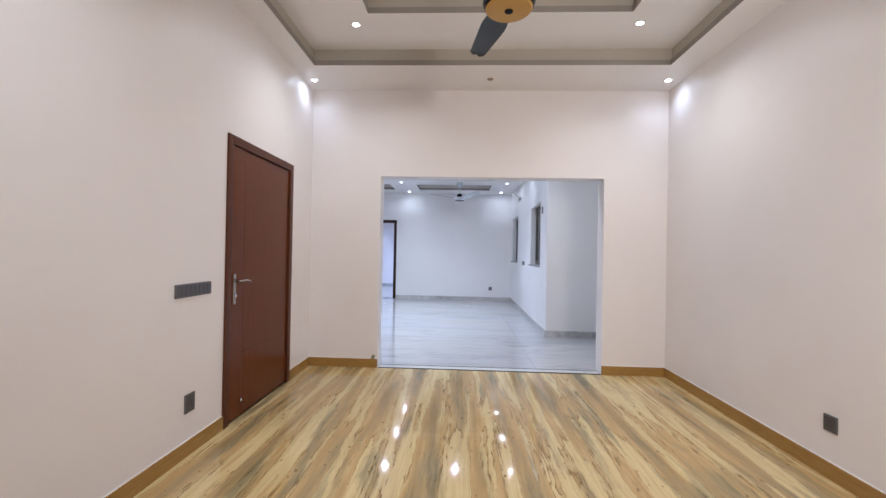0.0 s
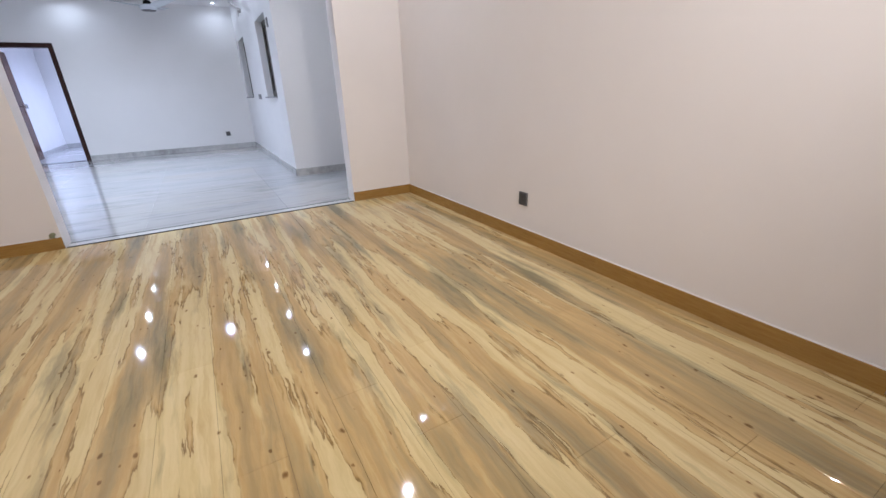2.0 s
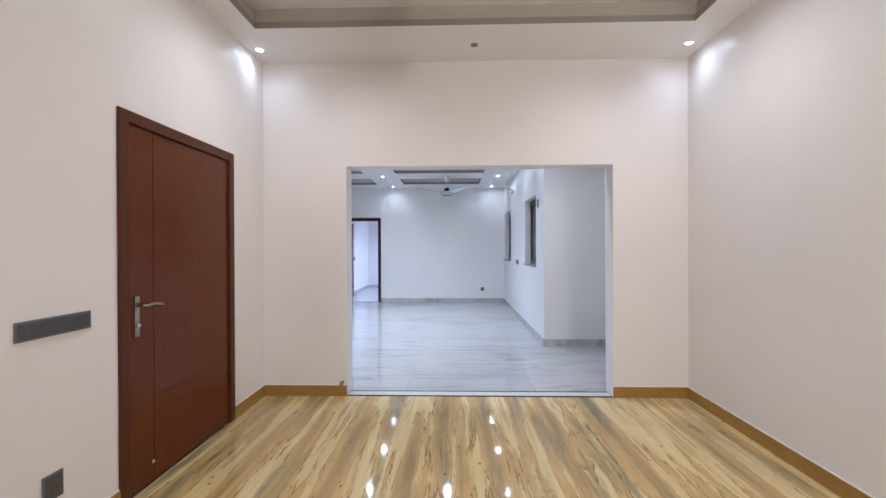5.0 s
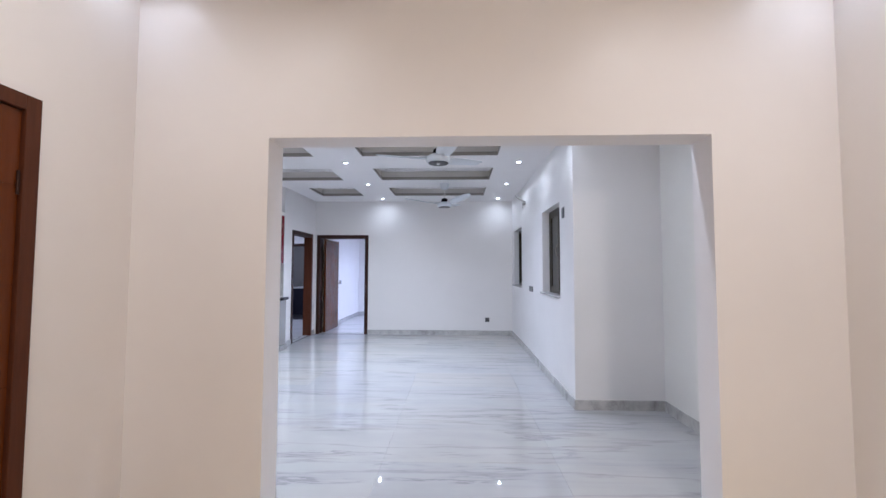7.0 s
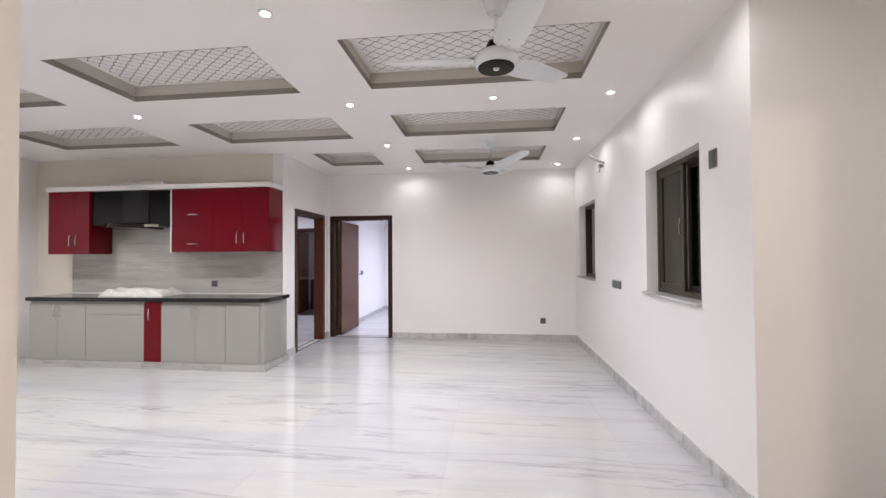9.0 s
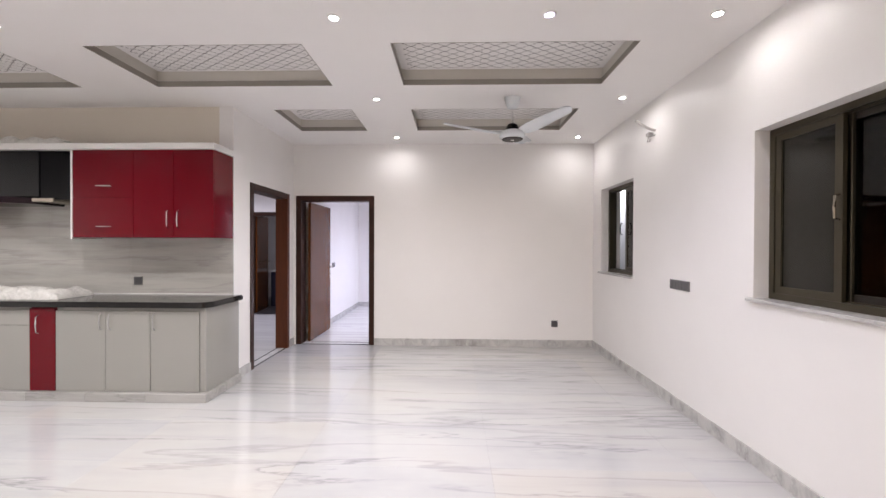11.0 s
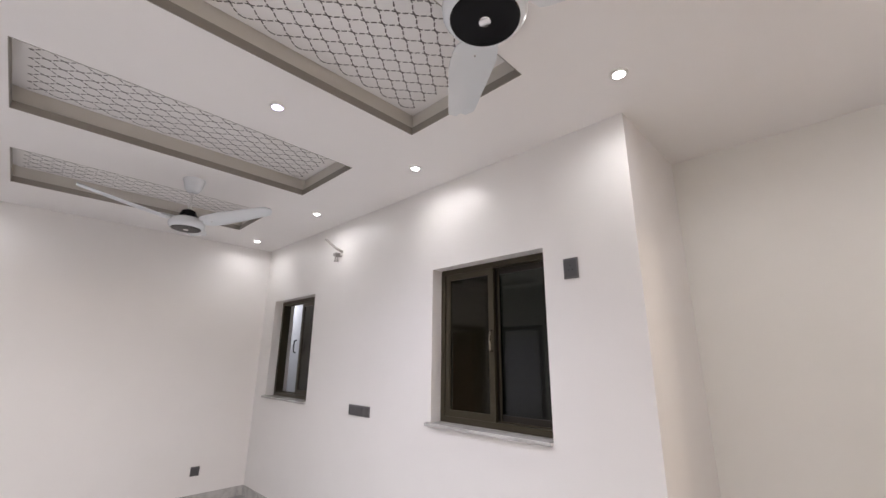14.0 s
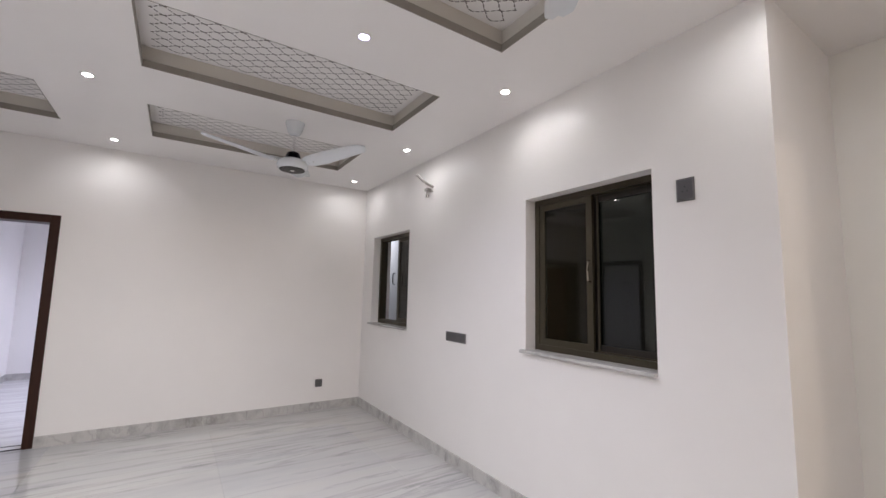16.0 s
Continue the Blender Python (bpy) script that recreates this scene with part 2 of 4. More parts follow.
WHITE = material("white_board", (0.78, 0.77, 0.75), 0.4)
GRANITE = material("black_granite", (0.010, 0.0095, 0.0095), 0.08, Specular_IOR_Level=0.4)
HOOD = material("black_hood_glass", (0.003, 0.003, 0.004), 0.04, Specular_IOR_Level=0.18)
SMOKE = material("plum_smoked_glass", (0.018, 0.007, 0.011), 0.10)
HOODSTEEL = material("dark_hood_steel", (0.02, 0.021, 0.022), 0.2, 0.6)
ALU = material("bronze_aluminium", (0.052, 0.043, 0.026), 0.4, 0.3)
# the same bronze, darkened to paint the shade on the outer sash
ALU_SHADE = material("bronze_with_painted_shade", (0.03, 0.025, 0.02), 0.45, 0.4)
FANWHITE = material("white_fan_enamel", (0.72, 0.75, 0.78), 0.25)
FANBLACK = material("black_fan_plastic", (0.006, 0.006, 0.007), 0.25, Specular_IOR_Level=0.12)
FANDARK = material("charcoal_fan_enamel", (0.03, 0.033, 0.035), 0.35)
FANGOLD = material("golden_fan_disc", (0.55, 0.30, 0.055), 0.35, 0.6)
# flat grey that stands for the shade inside the lattice slots
SLOT = material("slot_shadow_grey", (0.145, 0.132, 0.126), 0.8)
PVC = material("grey_pvc_hose", (0.36, 0.34, 0.32), 0.5)
EXTWALL = material("outside_plaster", (0.52, 0.53, 0.53), 0.9)
VANITY = material("dark_vanity_laminate", (0.02, 0.02, 0.035), 0.3)


def foil():
    m = material("crumpled_white_plastic", (0.80, 0.79, 0.75), 0.22)
    n = noisy(m, spread(m, (1, 1, 1)), 22, 6, 0.7, 1.5)
    bumpy(m, n, 0.8, 0.02)
    r = ramp(m, [(0.35, (0.62, 0.61, 0.57)), (0.65, (0.84, 0.83, 0.80))])
    wire(m, n, 0, r, 0)
    wire(m, r, 0, shader(m), "Base Color")
    return m


FOIL = foil()


def tinted(name, color, keep):
    m = material(name, color, 0.05)
    tree = m.node_tree
    clear = tree.nodes.new("ShaderNodeBsdfTransparent")
    clear.inputs[0].default_value = (*keep, 1)
    gloss = tree.nodes.new("ShaderNodeBsdfGlossy")
    gloss.inputs["Roughness"].default_value = 0.03
    fres = tree.nodes.new("ShaderNodeFresnel")
    fres.inputs[0].default_value = 1.5
    mix = tree.nodes.new("ShaderNodeMixShader")
    tree.links.new(fres.outputs[0], mix.inputs[0])
    tree.links.new(clear.outputs[0], mix.inputs[1])
    tree.links.new(gloss.outputs[0], mix.inputs[2])
    tree.links.new(mix.outputs[0], tree.nodes["Material Output"].inputs["Surface"])
    return m


GLASS = tinted("grey_tinted_glass", (0.05, 0.05, 0.05), (0.37, 0.38, 0.33))
NET = material("screened_dark_glass", (0.009, 0.008, 0.0045), 0.07, Specular_IOR_Level=0.4)


def lit(name, color, strength):
    m = material(name, (0.8, 0.8, 0.8), 0.5)
    shader(m).inputs["Emission Color"].default_value = (*color, 1)
    shader(m).inputs["Emission Strength"].default_value = strength
    return m


LED_DIM = lit("opal_shade", (1.0, 0.86, 0.7), 4)
LED = {WARM: lit("warm_led", (1.0, 0.95, 0.9), 36), COOL: lit("white_led", (0.98, 0.98, 1.0), 36), BLUE: lit("bluish_led", (0.62, 0.55, 1.0), 14)}


# ---- mesh helpers ----
def box(bm, x0, x1, y0, y1, z0, z1, slot=0):
    vs = [bm.verts.new((x, y, z)) for z in (z0, z1) for x, y in ((x0, y0), (x1, y0), (x1, y1), (x0, y1))]
    for idx in ((3, 2, 1, 0), (4, 5, 6, 7), (0, 1, 5, 4), (1, 2, 6, 5), (2, 3, 7, 6), (3, 0, 4, 7)):
        bm.faces.new([vs[i] for i in idx]).material_index = slot
    return vs


def soft_box(x0, x1, y0, y1, z0, z1, r=0.003, seg=2):
    bm = bmesh.new()
    box(bm, x0, x1, y0, y1, z0, z1)
    bmesh.ops.bevel(bm, geom=list(bm.edges), offset=r, segments=seg, affect="EDGES", profile=0.5)
    return bm


def lathe(profile, n=40, axis_xy=(0, 0)):
    """A turned shape from (radius, z) pairs."""
    bm = bmesh.new()
    rings = [[bm.verts.new((axis_xy[0] + r * math.cos(2 * math.pi * k / n), axis_xy[1] + r * math.sin(2 * math.pi * k / n), z)) for k in range(n)] for r, z in profile]
    for a, b in zip(rings, rings[1:]):
        for k in range(n):
            bm.faces.new((a[k], a[(k + 1) % n], b[(k + 1) % n], b[k]))
    bm.faces.new(rings[0][::-1])
    bm.faces.new(rings[-1])
    bmesh.ops.recalc_face_normals(bm, faces=list(bm.faces))
    return bm


def tube(points, r, n=10):
    """A round bar along points."""
    bm = bmesh.new()
    pts = [Vector(p) for p in points]
    rings = []
    for i, p in enumerate(pts):
        d = (pts[min(i + 1, len(pts) - 1)] - pts[max(i - 1, 0)]).normalized()
        side = d.cross(Vector((0.31, 0.17, 0.93))).normalized()
        up = side.cross(d)
        rings.append([bm.verts.new(p + r * (math.cos(2 * math.pi * k / n) * side + math.sin(2 * math.pi * k / n) * up)) for k in range(n)])
    for a, b in zip(rings, rings[1:]):
        for k in range(n):
            bm.faces.new((a[k], a[(k + 1) % n], b[(k + 1) % n], b[k]))
    bm.faces.new(rings[0][::-1])
    bm.faces.new(rings[-1])
    bmesh.ops.recalc_face_normals(bm, faces=list(bm.faces))
    return bm


def mesh_object(name, bm, mats, smooth=False):
    me = bpy.data.meshes.new(name)
    bm.to_mesh(me)
    bm.free()
    for m in (mats if isinstance(mats, (list, tuple)) else [mats]):
        me.materials.append(m)
    if smooth:
        me.polygons.foreach_set("use_smooth", [True] * len(me.polygons))
        me.set_sharp_from_angle(angle=radians(35))
    return new(name, me)


def part(name, bm, mats, parent, label="", smooth=False):
    ob = mesh_object(name, bm, mats, smooth)
    ob.parent = parent
    ob.matrix_parent_inverse = Matrix.Translation(parent.matrix_basis.translation).inverted() if parent.type == "EMPTY" else Matrix()
    return tagged(ob, label)


def thing(name, place, label, category, group=""):
    ob = new(name)
    ob.empty_display_size = 0.1
    ob.location = place
    return tagged(ob, label, category, group)


def local_part(name, bm, mats, parent, label="", smooth=False):
    """A part whose mesh is drawn about its parent's origin."""
    ob = mesh_object(name, bm, mats, smooth)
    ob.parent = parent
    return tagged(ob, label)


def structure(name, boxes_, mats, label=""):
    bm = bmesh.new()
    for b in boxes_:
        box(bm, *b)
    ob = mesh_object(name, bm, mats)
    return tagged(ob, label, "", "", "structure")


# ---- walls ----
XL, XR, YS, YP, YH = -1.905, 2.0, -0.95, 4.40, 4.59
XW, YPIL, YB, XA, YK, XH = 1.12, 6.335, 10.92, -3.14, 9.33, -7.0
ZT = 3.6
structure("wall_west", [(XL - 0.2, XL, YS, 2.74, 0, ZT), (XL - 0.2, XL, 3.87, YP, 0, ZT), (XL - 0.2, XL, 2.74, 3.87, 2.13, ZT), (XL - 0.2, XL - 0.16, 2.74, 3.87, 0, 2.13)], WALL_CREAM, "off-white painted plaster wall of the first room")
structure("wall_east", [(XR, XR + 0.2, YS, YP + 0.1, 0, ZT)], WALL_CREAM, "off-white painted plaster side wall")
# continues the east wall, with the warm spill in its colour
structure("wall_alcove_side", [(XR, XR + 0.2, YP + 0.1, YPIL, 0, ZT)], ALCOVE, "painted side wall of the alcove, warm light tinted into its colour")
structure("wall_south", [(XL - 0.2, XR + 0.2, YS - 0.2, YS, 0, ZT)], WALL_CREAM, "plain painted wall behind")
structure("wall_partition", [(XH, -1.125, YP, YH, 0, ZT), (1.325, XR, YP, YH, 0, ZT), (-1.125, 1.325, YP, YH, 2.13, ZT)], WALL_CREAM, "cream painted wall with a wide opening to the hall")
structure("wall_hall_west", [(XH - 0.2, XH, YP, YK + 0.17, 0, ZT)], WALL, "plain painted wall")
structure("wall_kitchen", [(XH, XA - 0.15, YK, YK + 0.17, 0, ZT)], KITCHEN_CREAM, "cream painted wall behind the kitchen units")
structure("wall_corridor", [(XA - 0.15, XA, YK, 9.67, 0, ZT), (XA - 0.15, XA, 10.755, YB, 0, ZT), (XA - 0.15, XA, 9.67, 10.755, 2.13, ZT)], WALL, "white painted wall with a doorway")
structure("wall_north", [(XA - 0.15, -3.10, YB, YB + 0.18, 0, ZT), (-1.975, XW + 0.25, YB, YB + 0.18, 0, ZT), (-3.10, -1.975, YB, YB + 0.18, 2.13, ZT)], WALL, "white painted end wall of the hall with a doorway")
W1, W2 = (9.645, 10.615, 1.085, 2.172), (6.885, 7.845, 1.085, 2.176)
structure("wall_windows", [(XW, XW + 0.25, YPIL, W2[0], 0, ZT), (XW, XW + 0.25, W2[1], W1[0], 0, ZT), (XW, XW + 0.25, W1[1], YB, 0, ZT),
                           (XW, XW + 0.25, W2[0], W2[1], 0, W2[2] - 0.02), (XW, XW + 0.25, W2[0], W2[1], W2[3], ZT),
                           (XW, XW + 0.25, W1[0], W1[1], 0, W1[2] - 0.02), (XW, XW + 0.25, W1[0], W1[1], W1[3], ZT)], WALL, "white painted wall with two windows")
structure("wall_alcove", [(XW + 0.25, XR + 0.2, YPIL, YPIL + 0.2, 0, ZT)], WALL, "white painted return wall of the alcove")
# the rooms beyond the doorways
structure("wall_bedroom", [(-3.22, -3.07, YB + 0.18, 14.65, 0, 3.0), (-3.22, 0.2, 14.65, 14.8, 0, 3.0), (0.2, 0.35, YB + 0.18, 14.8, 0, 3.0)], WALL, "white painted bedroom walls")
structure("wall_side_room", [(-6.6, -6.45, YK + 0.17, 16.2, 0, 3.0), (-6.45, -5.06, 13.4, 13.55, 0, 3.0), (-4.06, -3.22, 13.4, 13.55, 0, 3.0), (-5.06, -4.06, 13.4, 13.55, 2.10, 3.0), (-6.45, -3.22, 16.05, 16.2, 0, 3.0), (-3.37, -3.22, 13.55, 16.05, 0, 3.0)], WALL, "white painted walls of the side room")
structure("ceiling_back_rooms", [(-6.6, -3.29, YK + 0.17, 16.2, 2.862, 2.95), (-3.29, 0.35, YB + 0.18, 16.2, 2.862, 2.95)], CEIL, "white painted ceiling")
structure("wall_outside", [(2.75, 2.9, YPIL + 0.2, 18.0, -0.2, 4.0)], EXTWALL, "pale plastered boundary wall outside the windows")
structure("ledge_outside", [(2.67, 2.75, YPIL + 0.2, 11.0, 1.62, 1.70)], EXTWALL, "plaster ledge on the boundary wall")
structure("ground", [(-9, 9, -4, 20, -0.3, -0.06)], GROUT, "plain concrete slab")


# ---- ceilings with stepped trays ----
def ceiling(name, x0, x1, y0, y1, z, thick, holes, label, cove=COVE):
    """A slab with rectangular holes, and round each hole a lip, a side and a lid. holes: x0, x1, y0, y1, lid height or None."""
    bm = bmesh.new()
    xs = sorted({x0, x1, *[h[0] for h in holes], *[h[1] for h in holes]})
    ys = sorted({y0, y1, *[h[2] for h in holes], *[h[3] for h in holes]})
    for a, b in zip(xs, xs[1:]):
        for c, d in zip(ys, ys[1:]):
            mx, my = (a + b) / 2, (c + d) / 2
            if not any(h[0] < mx < h[1] and h[2] < my < h[3] for h in holes):
                box(bm, a, b, c, d, z, z + thick)
    for a, b, c, d, top in holes:
        lip, back = 0.047, 0.018
        for p, q, r, s in ((a, a + 0.004, c, d), (b - 0.004, b, c, d), (a + 0.004, b - 0.004, c, c + 0.004), (a + 0.004, b - 0.004, d - 0.004, d)):
            box(bm, p, q, r, s, z - 0.001, z + lip, 1)
        e = 0.05
        for p, q, r, s in ((a - back - e, a - back, c - back - e, d + back + e), (b + back, b + back + e, c - back - e, d + back + e), (a - back, b + back, c - back - e, c - back), (a - back, b + back, d + back, d + back + e)):
            box(bm, p, q, r, s, z + thick, (top or UP1), 2)
        if top:
            box(bm, a - back - e, b + back + e, c - back - e, d + back + e, top, top + 0.03, 0)
    ob = mesh_object(name, bm, [CEIL, LIP, cove])
    return tagged(ob, label, "", "", "structure")


TRAYS = [(x0, x1, y0, y1, TRAY2) for y0, y1 in ((5.115, 5.922), (6.56, 7.372), (8.03, 8.79)) for x0, x1 in ((-1.298, 0.463), (-3.545, -1.938), (-5.90, -4.25))]
TRAYS += [(-1.298, 0.463, 9.435, 10.228, TRAY2), (-2.76, -1.93, 9.435, 10.228, TRAY2)]
ceiling("ceiling_hall", XH, XR, YH, YK, H2, 0.045, [h for h in TRAYS if h[3] < 9], "white painted hall ceiling with recessed grey-edged trays")
ceiling("ceiling_hall_end", XA, XR, YK, YB, H2, 0.045, [h for h in TRAYS if h[3] > 9], "white painted hall ceiling with recessed grey-edged trays")
ROOM_TRAY = (-1.675, 1.71, 0.30, 3.785)
ceiling("ceiling_room", XL, XR, YS, YP, H1, 0.045, [(*ROOM_TRAY, None)], "off-white room ceiling with a large stepped tray", COVE_ROOM)
ceiling("ceiling_room_upper", ROOM_TRAY[0] - 0.06, ROOM_TRAY[1] + 0.06, ROOM_TRAY[2] - 0.06, ROOM_TRAY[3] + 0.06, UP1, 0.04, [(-1.02, 1.12, 0.88, 3.20, TOP1)], "off-white raised middle of the tray with a grey inner edge", COVE_ROOM)


def lattice(x0, x1, y0, y1, z):
    """A thin panel with flat grey dashes that paint the shaded ogee slots of a lattice."""
    home = thing("lattice_panel", ((x0 + x1) / 2, (y0 + y1) / 2, z), "white ceiling tray panel with a dashed grey ogee lattice", "ceiling panel", "lattice panels in the ceiling trays")
    mx, my = 0.045, 0.025
    hx, hy = (x1 - x0) / 2 - mx, (y1 - y0) / 2 - my
    bm = bmesh.new()
    box(bm, -hx - 0.03, hx + 0.03, -hy - 0.03, hy + 0.03, -0.010, -0.0005)
    local_part("panel", bm, CEIL, home)
    bm = bmesh.new()
    nx, ny = round(4 * hx / 0.132), round(2 * hy / 0.094)      # quarter waves along, rows across
    qx, py = 2 * hx / nx, 2 * hy / ny
    step, w = 11, 0.0034

    def wave(row, sign, s):
        """Height of a line at s quarter waves: diagonals from node to node with a slight S, rounded along the panel's edges."""
        s += 1
        k = int(s % 4)
        u = s % 1
        rise = (u, 1 - u, -u, u - 1)[k] + (-0.085, 0.085, 0.085, -0.085)[k] * math.sin(2 * math.pi * u)
        y = sign * rise
        if (row == 0 and y < 0) or (row == ny - 1 and y > 0):
            y = sign * 0.92 * math.sin(math.pi * s / 2)
        return -hy + (row + 0.5) * py + 0.5 * py * y

    for row in range(ny):
        for sign in (1, -1):
            for k in range(nx * step):
                s0 = k / step
                if k % step in (3, 7):
                    continue
                s1 = (k + 1) / step
                ax, bx = -hx + s0 * qx, -hx + s1 * qx
                ay, by = wave(row, sign, s0), wave(row, sign, s1 - 1e-6)
                d = Vector((bx - ax, by - ay, 0)).normalized()
                n = Vector((-d.y, d.x, 0)) * w
                z_low = -0.0115 - (0.0004 if sign > 0 else 0)
                vs = [bm.verts.new(v) for v in (Vector((ax, ay, z_low)) - n, Vector((bx, by, z_low)) - n, Vector((bx, by, z_low)) + n, Vector((ax, ay, z_low)) + n)]
                bm.faces.new(vs[::-1])
    ob = local_part("lattice", bm, SLOT, home)
    tagged(ob, "dashed grey ogee strips that paint the shade of slots", "", "", "stuff")
    return home


for h in TRAYS:
    lattice(*h[:4], TRAY2)


# ---- floors: bases, thresholds ----
structure("floor_base", [(XH, XR + 0.2, YS - 0.2, YP, -0.06, -0.010)], JOINT, "dark bedding under the planks")
structure("floor_hall_base", [(XH, XR + 0.2, YP, YB + 0.18, -0.06, -0.004)], GROUT, "pale grout bed under the marble")
structure("floor_bathroom", [(-6.45, -3.37, 13.41, 16.05, 0.001, 0.006)], material("dark_bathroom_tile", (0.05, 0.045, 0.05), 0.3), "dark floor of the unlit bathroom")
structure("floor_back_rooms", [(-6.6, 0.35, YB + 0.18, 16.2, -0.06, 0.0), (-6.6, XA - 0.15, YK + 0.17, YB + 0.18, -0.002, 0.005)], MARBLE, "white marble floor of the rooms beyond")


def threshold(name, x0, x1, y0, y1, along="x"):
    home = thing(name, ((x0 + x1) / 2, (y0 + y1) / 2, 0), "white marble threshold with thin black strips in the doorway", "threshold")
    t = 0.018
    slab = soft_box(x0, x1, y0, y1, -0.003, 0.004, 0.001, 1)
    part("slab", slab, MARBLE, home)
    if along == "x":
        strips = ((x0, x1, y0 - t, y0), (x0, x1, y1, y1 + t))
    else:
        strips = ((x0 - t, x0, y0, y1), (x1, x1 + t, y0, y1))
    for s in strips:
        part("strip", soft_box(*s, -0.003, 0.0055, 0.0008, 1), BLACKLINE, home, "thin black strip")
    return home


threshold("threshold", -1.119, 1.319, 4.414, 4.515)
threshold("threshold", -3.02, -2.05, YB + 0.03, YB + 0.12)
threshold("threshold", XA - 0.12, XA - 0.03, 9.74, 10.69, "y")


# ---- skirting ----
def skirting(run, x, y, length, axis, side, mats, height, piece, label):
    """Pieces of skirting along a wall. axis 'x' or 'y': which way it runs; side: which way it faces."""
    n = max(1, round(length / piece))
    step = length / n
    t = 0.013
    for k in range(n):
        a, b = k * step + 0.0008, (k + 1) * step - 0.0008
        bm = bmesh.new()
        lo, hi = sorted((0, side * t))
        if axis == "x":
            box(bm, a, b, lo, hi, 0, height)
        else:
            box(bm, lo, hi, a, b, 0, height)
        tops = [e for e in bm.edges if all(v.co.z > height - 1e-4 for v in e.verts)]
        bmesh.ops.bevel(bm, geom=tops, offset=0.002, segments=1, affect="EDGES")
        ob = local_part("skirting_board", bm, mats, run)
        ob.location = (x, y, 0)
        if mats is SKIRT_WOOD:
            # thin white strip that makes the skirting's top edge paler
            bm = bmesh.new()
            lo2, hi2 = sorted((0, side * 0.007))
            if axis == "x":
                box(bm, a, b, lo2, hi2, height, height + 0.004)
            else:
                box(bm, lo2, hi2, a, b, height, height + 0.004)
            line = local_part("pale_top_strip", bm, WHITE, run)
            line.location = (x, y, 0)


def run_of(name, label):
    ob = new(name)
    return tagged(ob, label, "", "", "structure")


base = run_of("baseboard_room", "glossy tan wood-look skirting round the first room")
skirting(base, XR, YS, YP - YS - 0.001, "y", -1, SKIRT_WOOD, 0.097, 1.2, "")
skirting(base, XL, YS, 2.74 - YS - 0.001, "y", 1, SKIRT_WOOD, 0.097, 1.2, "")
skirting(base, XL, 3.871, YP - 3.871 - 0.001, "y", 1, SKIRT_WOOD, 0.097, 1.2, "")
skirting(base, XL + 0.014, YP, -1.125 - XL - 0.014, "x", -1, SKIRT_WOOD, 0.097, 1.2, "")
skirting(base, 1.325, YP, XR - 1.325 - 0.014, "x", -1, SKIRT_WOOD, 0.097, 1.2, "")
base = run_of("baseboard_hall", "grey veined marble skirting round the hall")
skirting(base, -1.975 + 0.0, YB, XW + 1.975 - 0.014, "x", -1, SKIRT_MARBLE, 0.098, 0.42, "")
skirting(base, XW, YPIL, YB - YPIL, "y", -1, SKIRT_MARBLE, 0.098, 0.42, "")
skirting(base, XW - 0.013, YPIL, XR - XW, "x", -1, SKIRT_MARBLE, 0.098, 0.42, "")
skirting(base, XR, YH, YPIL - YH - 0.014, "y", -1, SKIRT_MARBLE, 0.098, 0.42, "")
skirting(base, 1.325, YH, XR - 1.325 - 0.014, "x", 1, SKIRT_MARBLE, 0.098, 0.42, "")
skirting(base, XH, YH, -1.125 - XH, "x", 1, SKIRT_MARBLE, 0.098, 0.9, "")
skirting(base, XA, YK, 9.67 - YK, "y", 1, SKIRT_MARBLE, 0.098, 0.42, "")
skirting(base, XA, 10.756, YB - 10.756, "y", 1, SKIRT_MARBLE, 0.098, 0.42, "")
base = run_of("baseboard_back_rooms", "grey marble skirting in the rooms beyond")
skirting(base, -3.07, YB + 0.18, 14.65 - YB - 0.18, "y", 1, SKIRT_MARBLE, 0.098, 0.6, "")
skirting(base, -3.07, 14.65, 3.2, "x", -1, SKIRT_MARBLE, 0.098, 0.6, "")


# ---- doors ----
def door_frame(home, axis, at, a, b, top, depth, face, width=0.075, wood=FRAME):
    """Two jambs and a head round an opening from a to b in the wall plane 'at', reaching depth behind it and standing face proud."""
    w = width
    lo, hi = sorted((at + face[0], at + face[1]))
    def put(p, q, z0, z1):
        if axis == "y":
            return soft_box(lo, hi, p, q, z0, z1, 0.004)
        return soft_box(p, q, lo, hi, z0, z1, 0.004)
    far = FRAME_RED if axis == "y" else wood
    part("jamb", put(a, a + w, 0, top), wood, home)
    part("jamb", put(b - w, b, 0, top), far, home, "reddish brown jamb" if far is not wood else "")
    part("head", put(a + w, b - w, top - w, top), wood, home)


def lever(home, hinge_dir, mats=STEEL):
    """Escutcheon and lever drawn at the origin, facing +x, with the lever reaching along hinge_dir * y."""
    bm = soft_box(0, 0.007, -0.018, 0.018, -0.115, 0.115, 0.003)
    local_part("escutcheon", bm, mats, home)
    s = hinge_dir
    pts = [(0.0, 0, 0.06), (0.045, 0, 0.06), (0.055, 0.012 * s, 0.06), (0.056, 0.06 * s, 0.064), (0.053, 0.115 * s, 0.056), (0.05, 0.14 * s, 0.05)]
    local_part("lever", tube(pts, 0.0085, 12), mats, home, "", True)
    local_part("key_cylinder", lathe([(0.013, 0), (0.013, 0.010), (0.010, 0.013)], 20), CHROME, home, "bright key cylinder", True).matrix_basis = pose(0.006, 0, -0.05, 0, 90, 0)
    local_part("keyhole", lathe([(0.004, 0), (0.004, 0.002)], 12), HOLE, home).matrix_basis = pose(0.0175, 0, -0.05, 0, 90, 0)


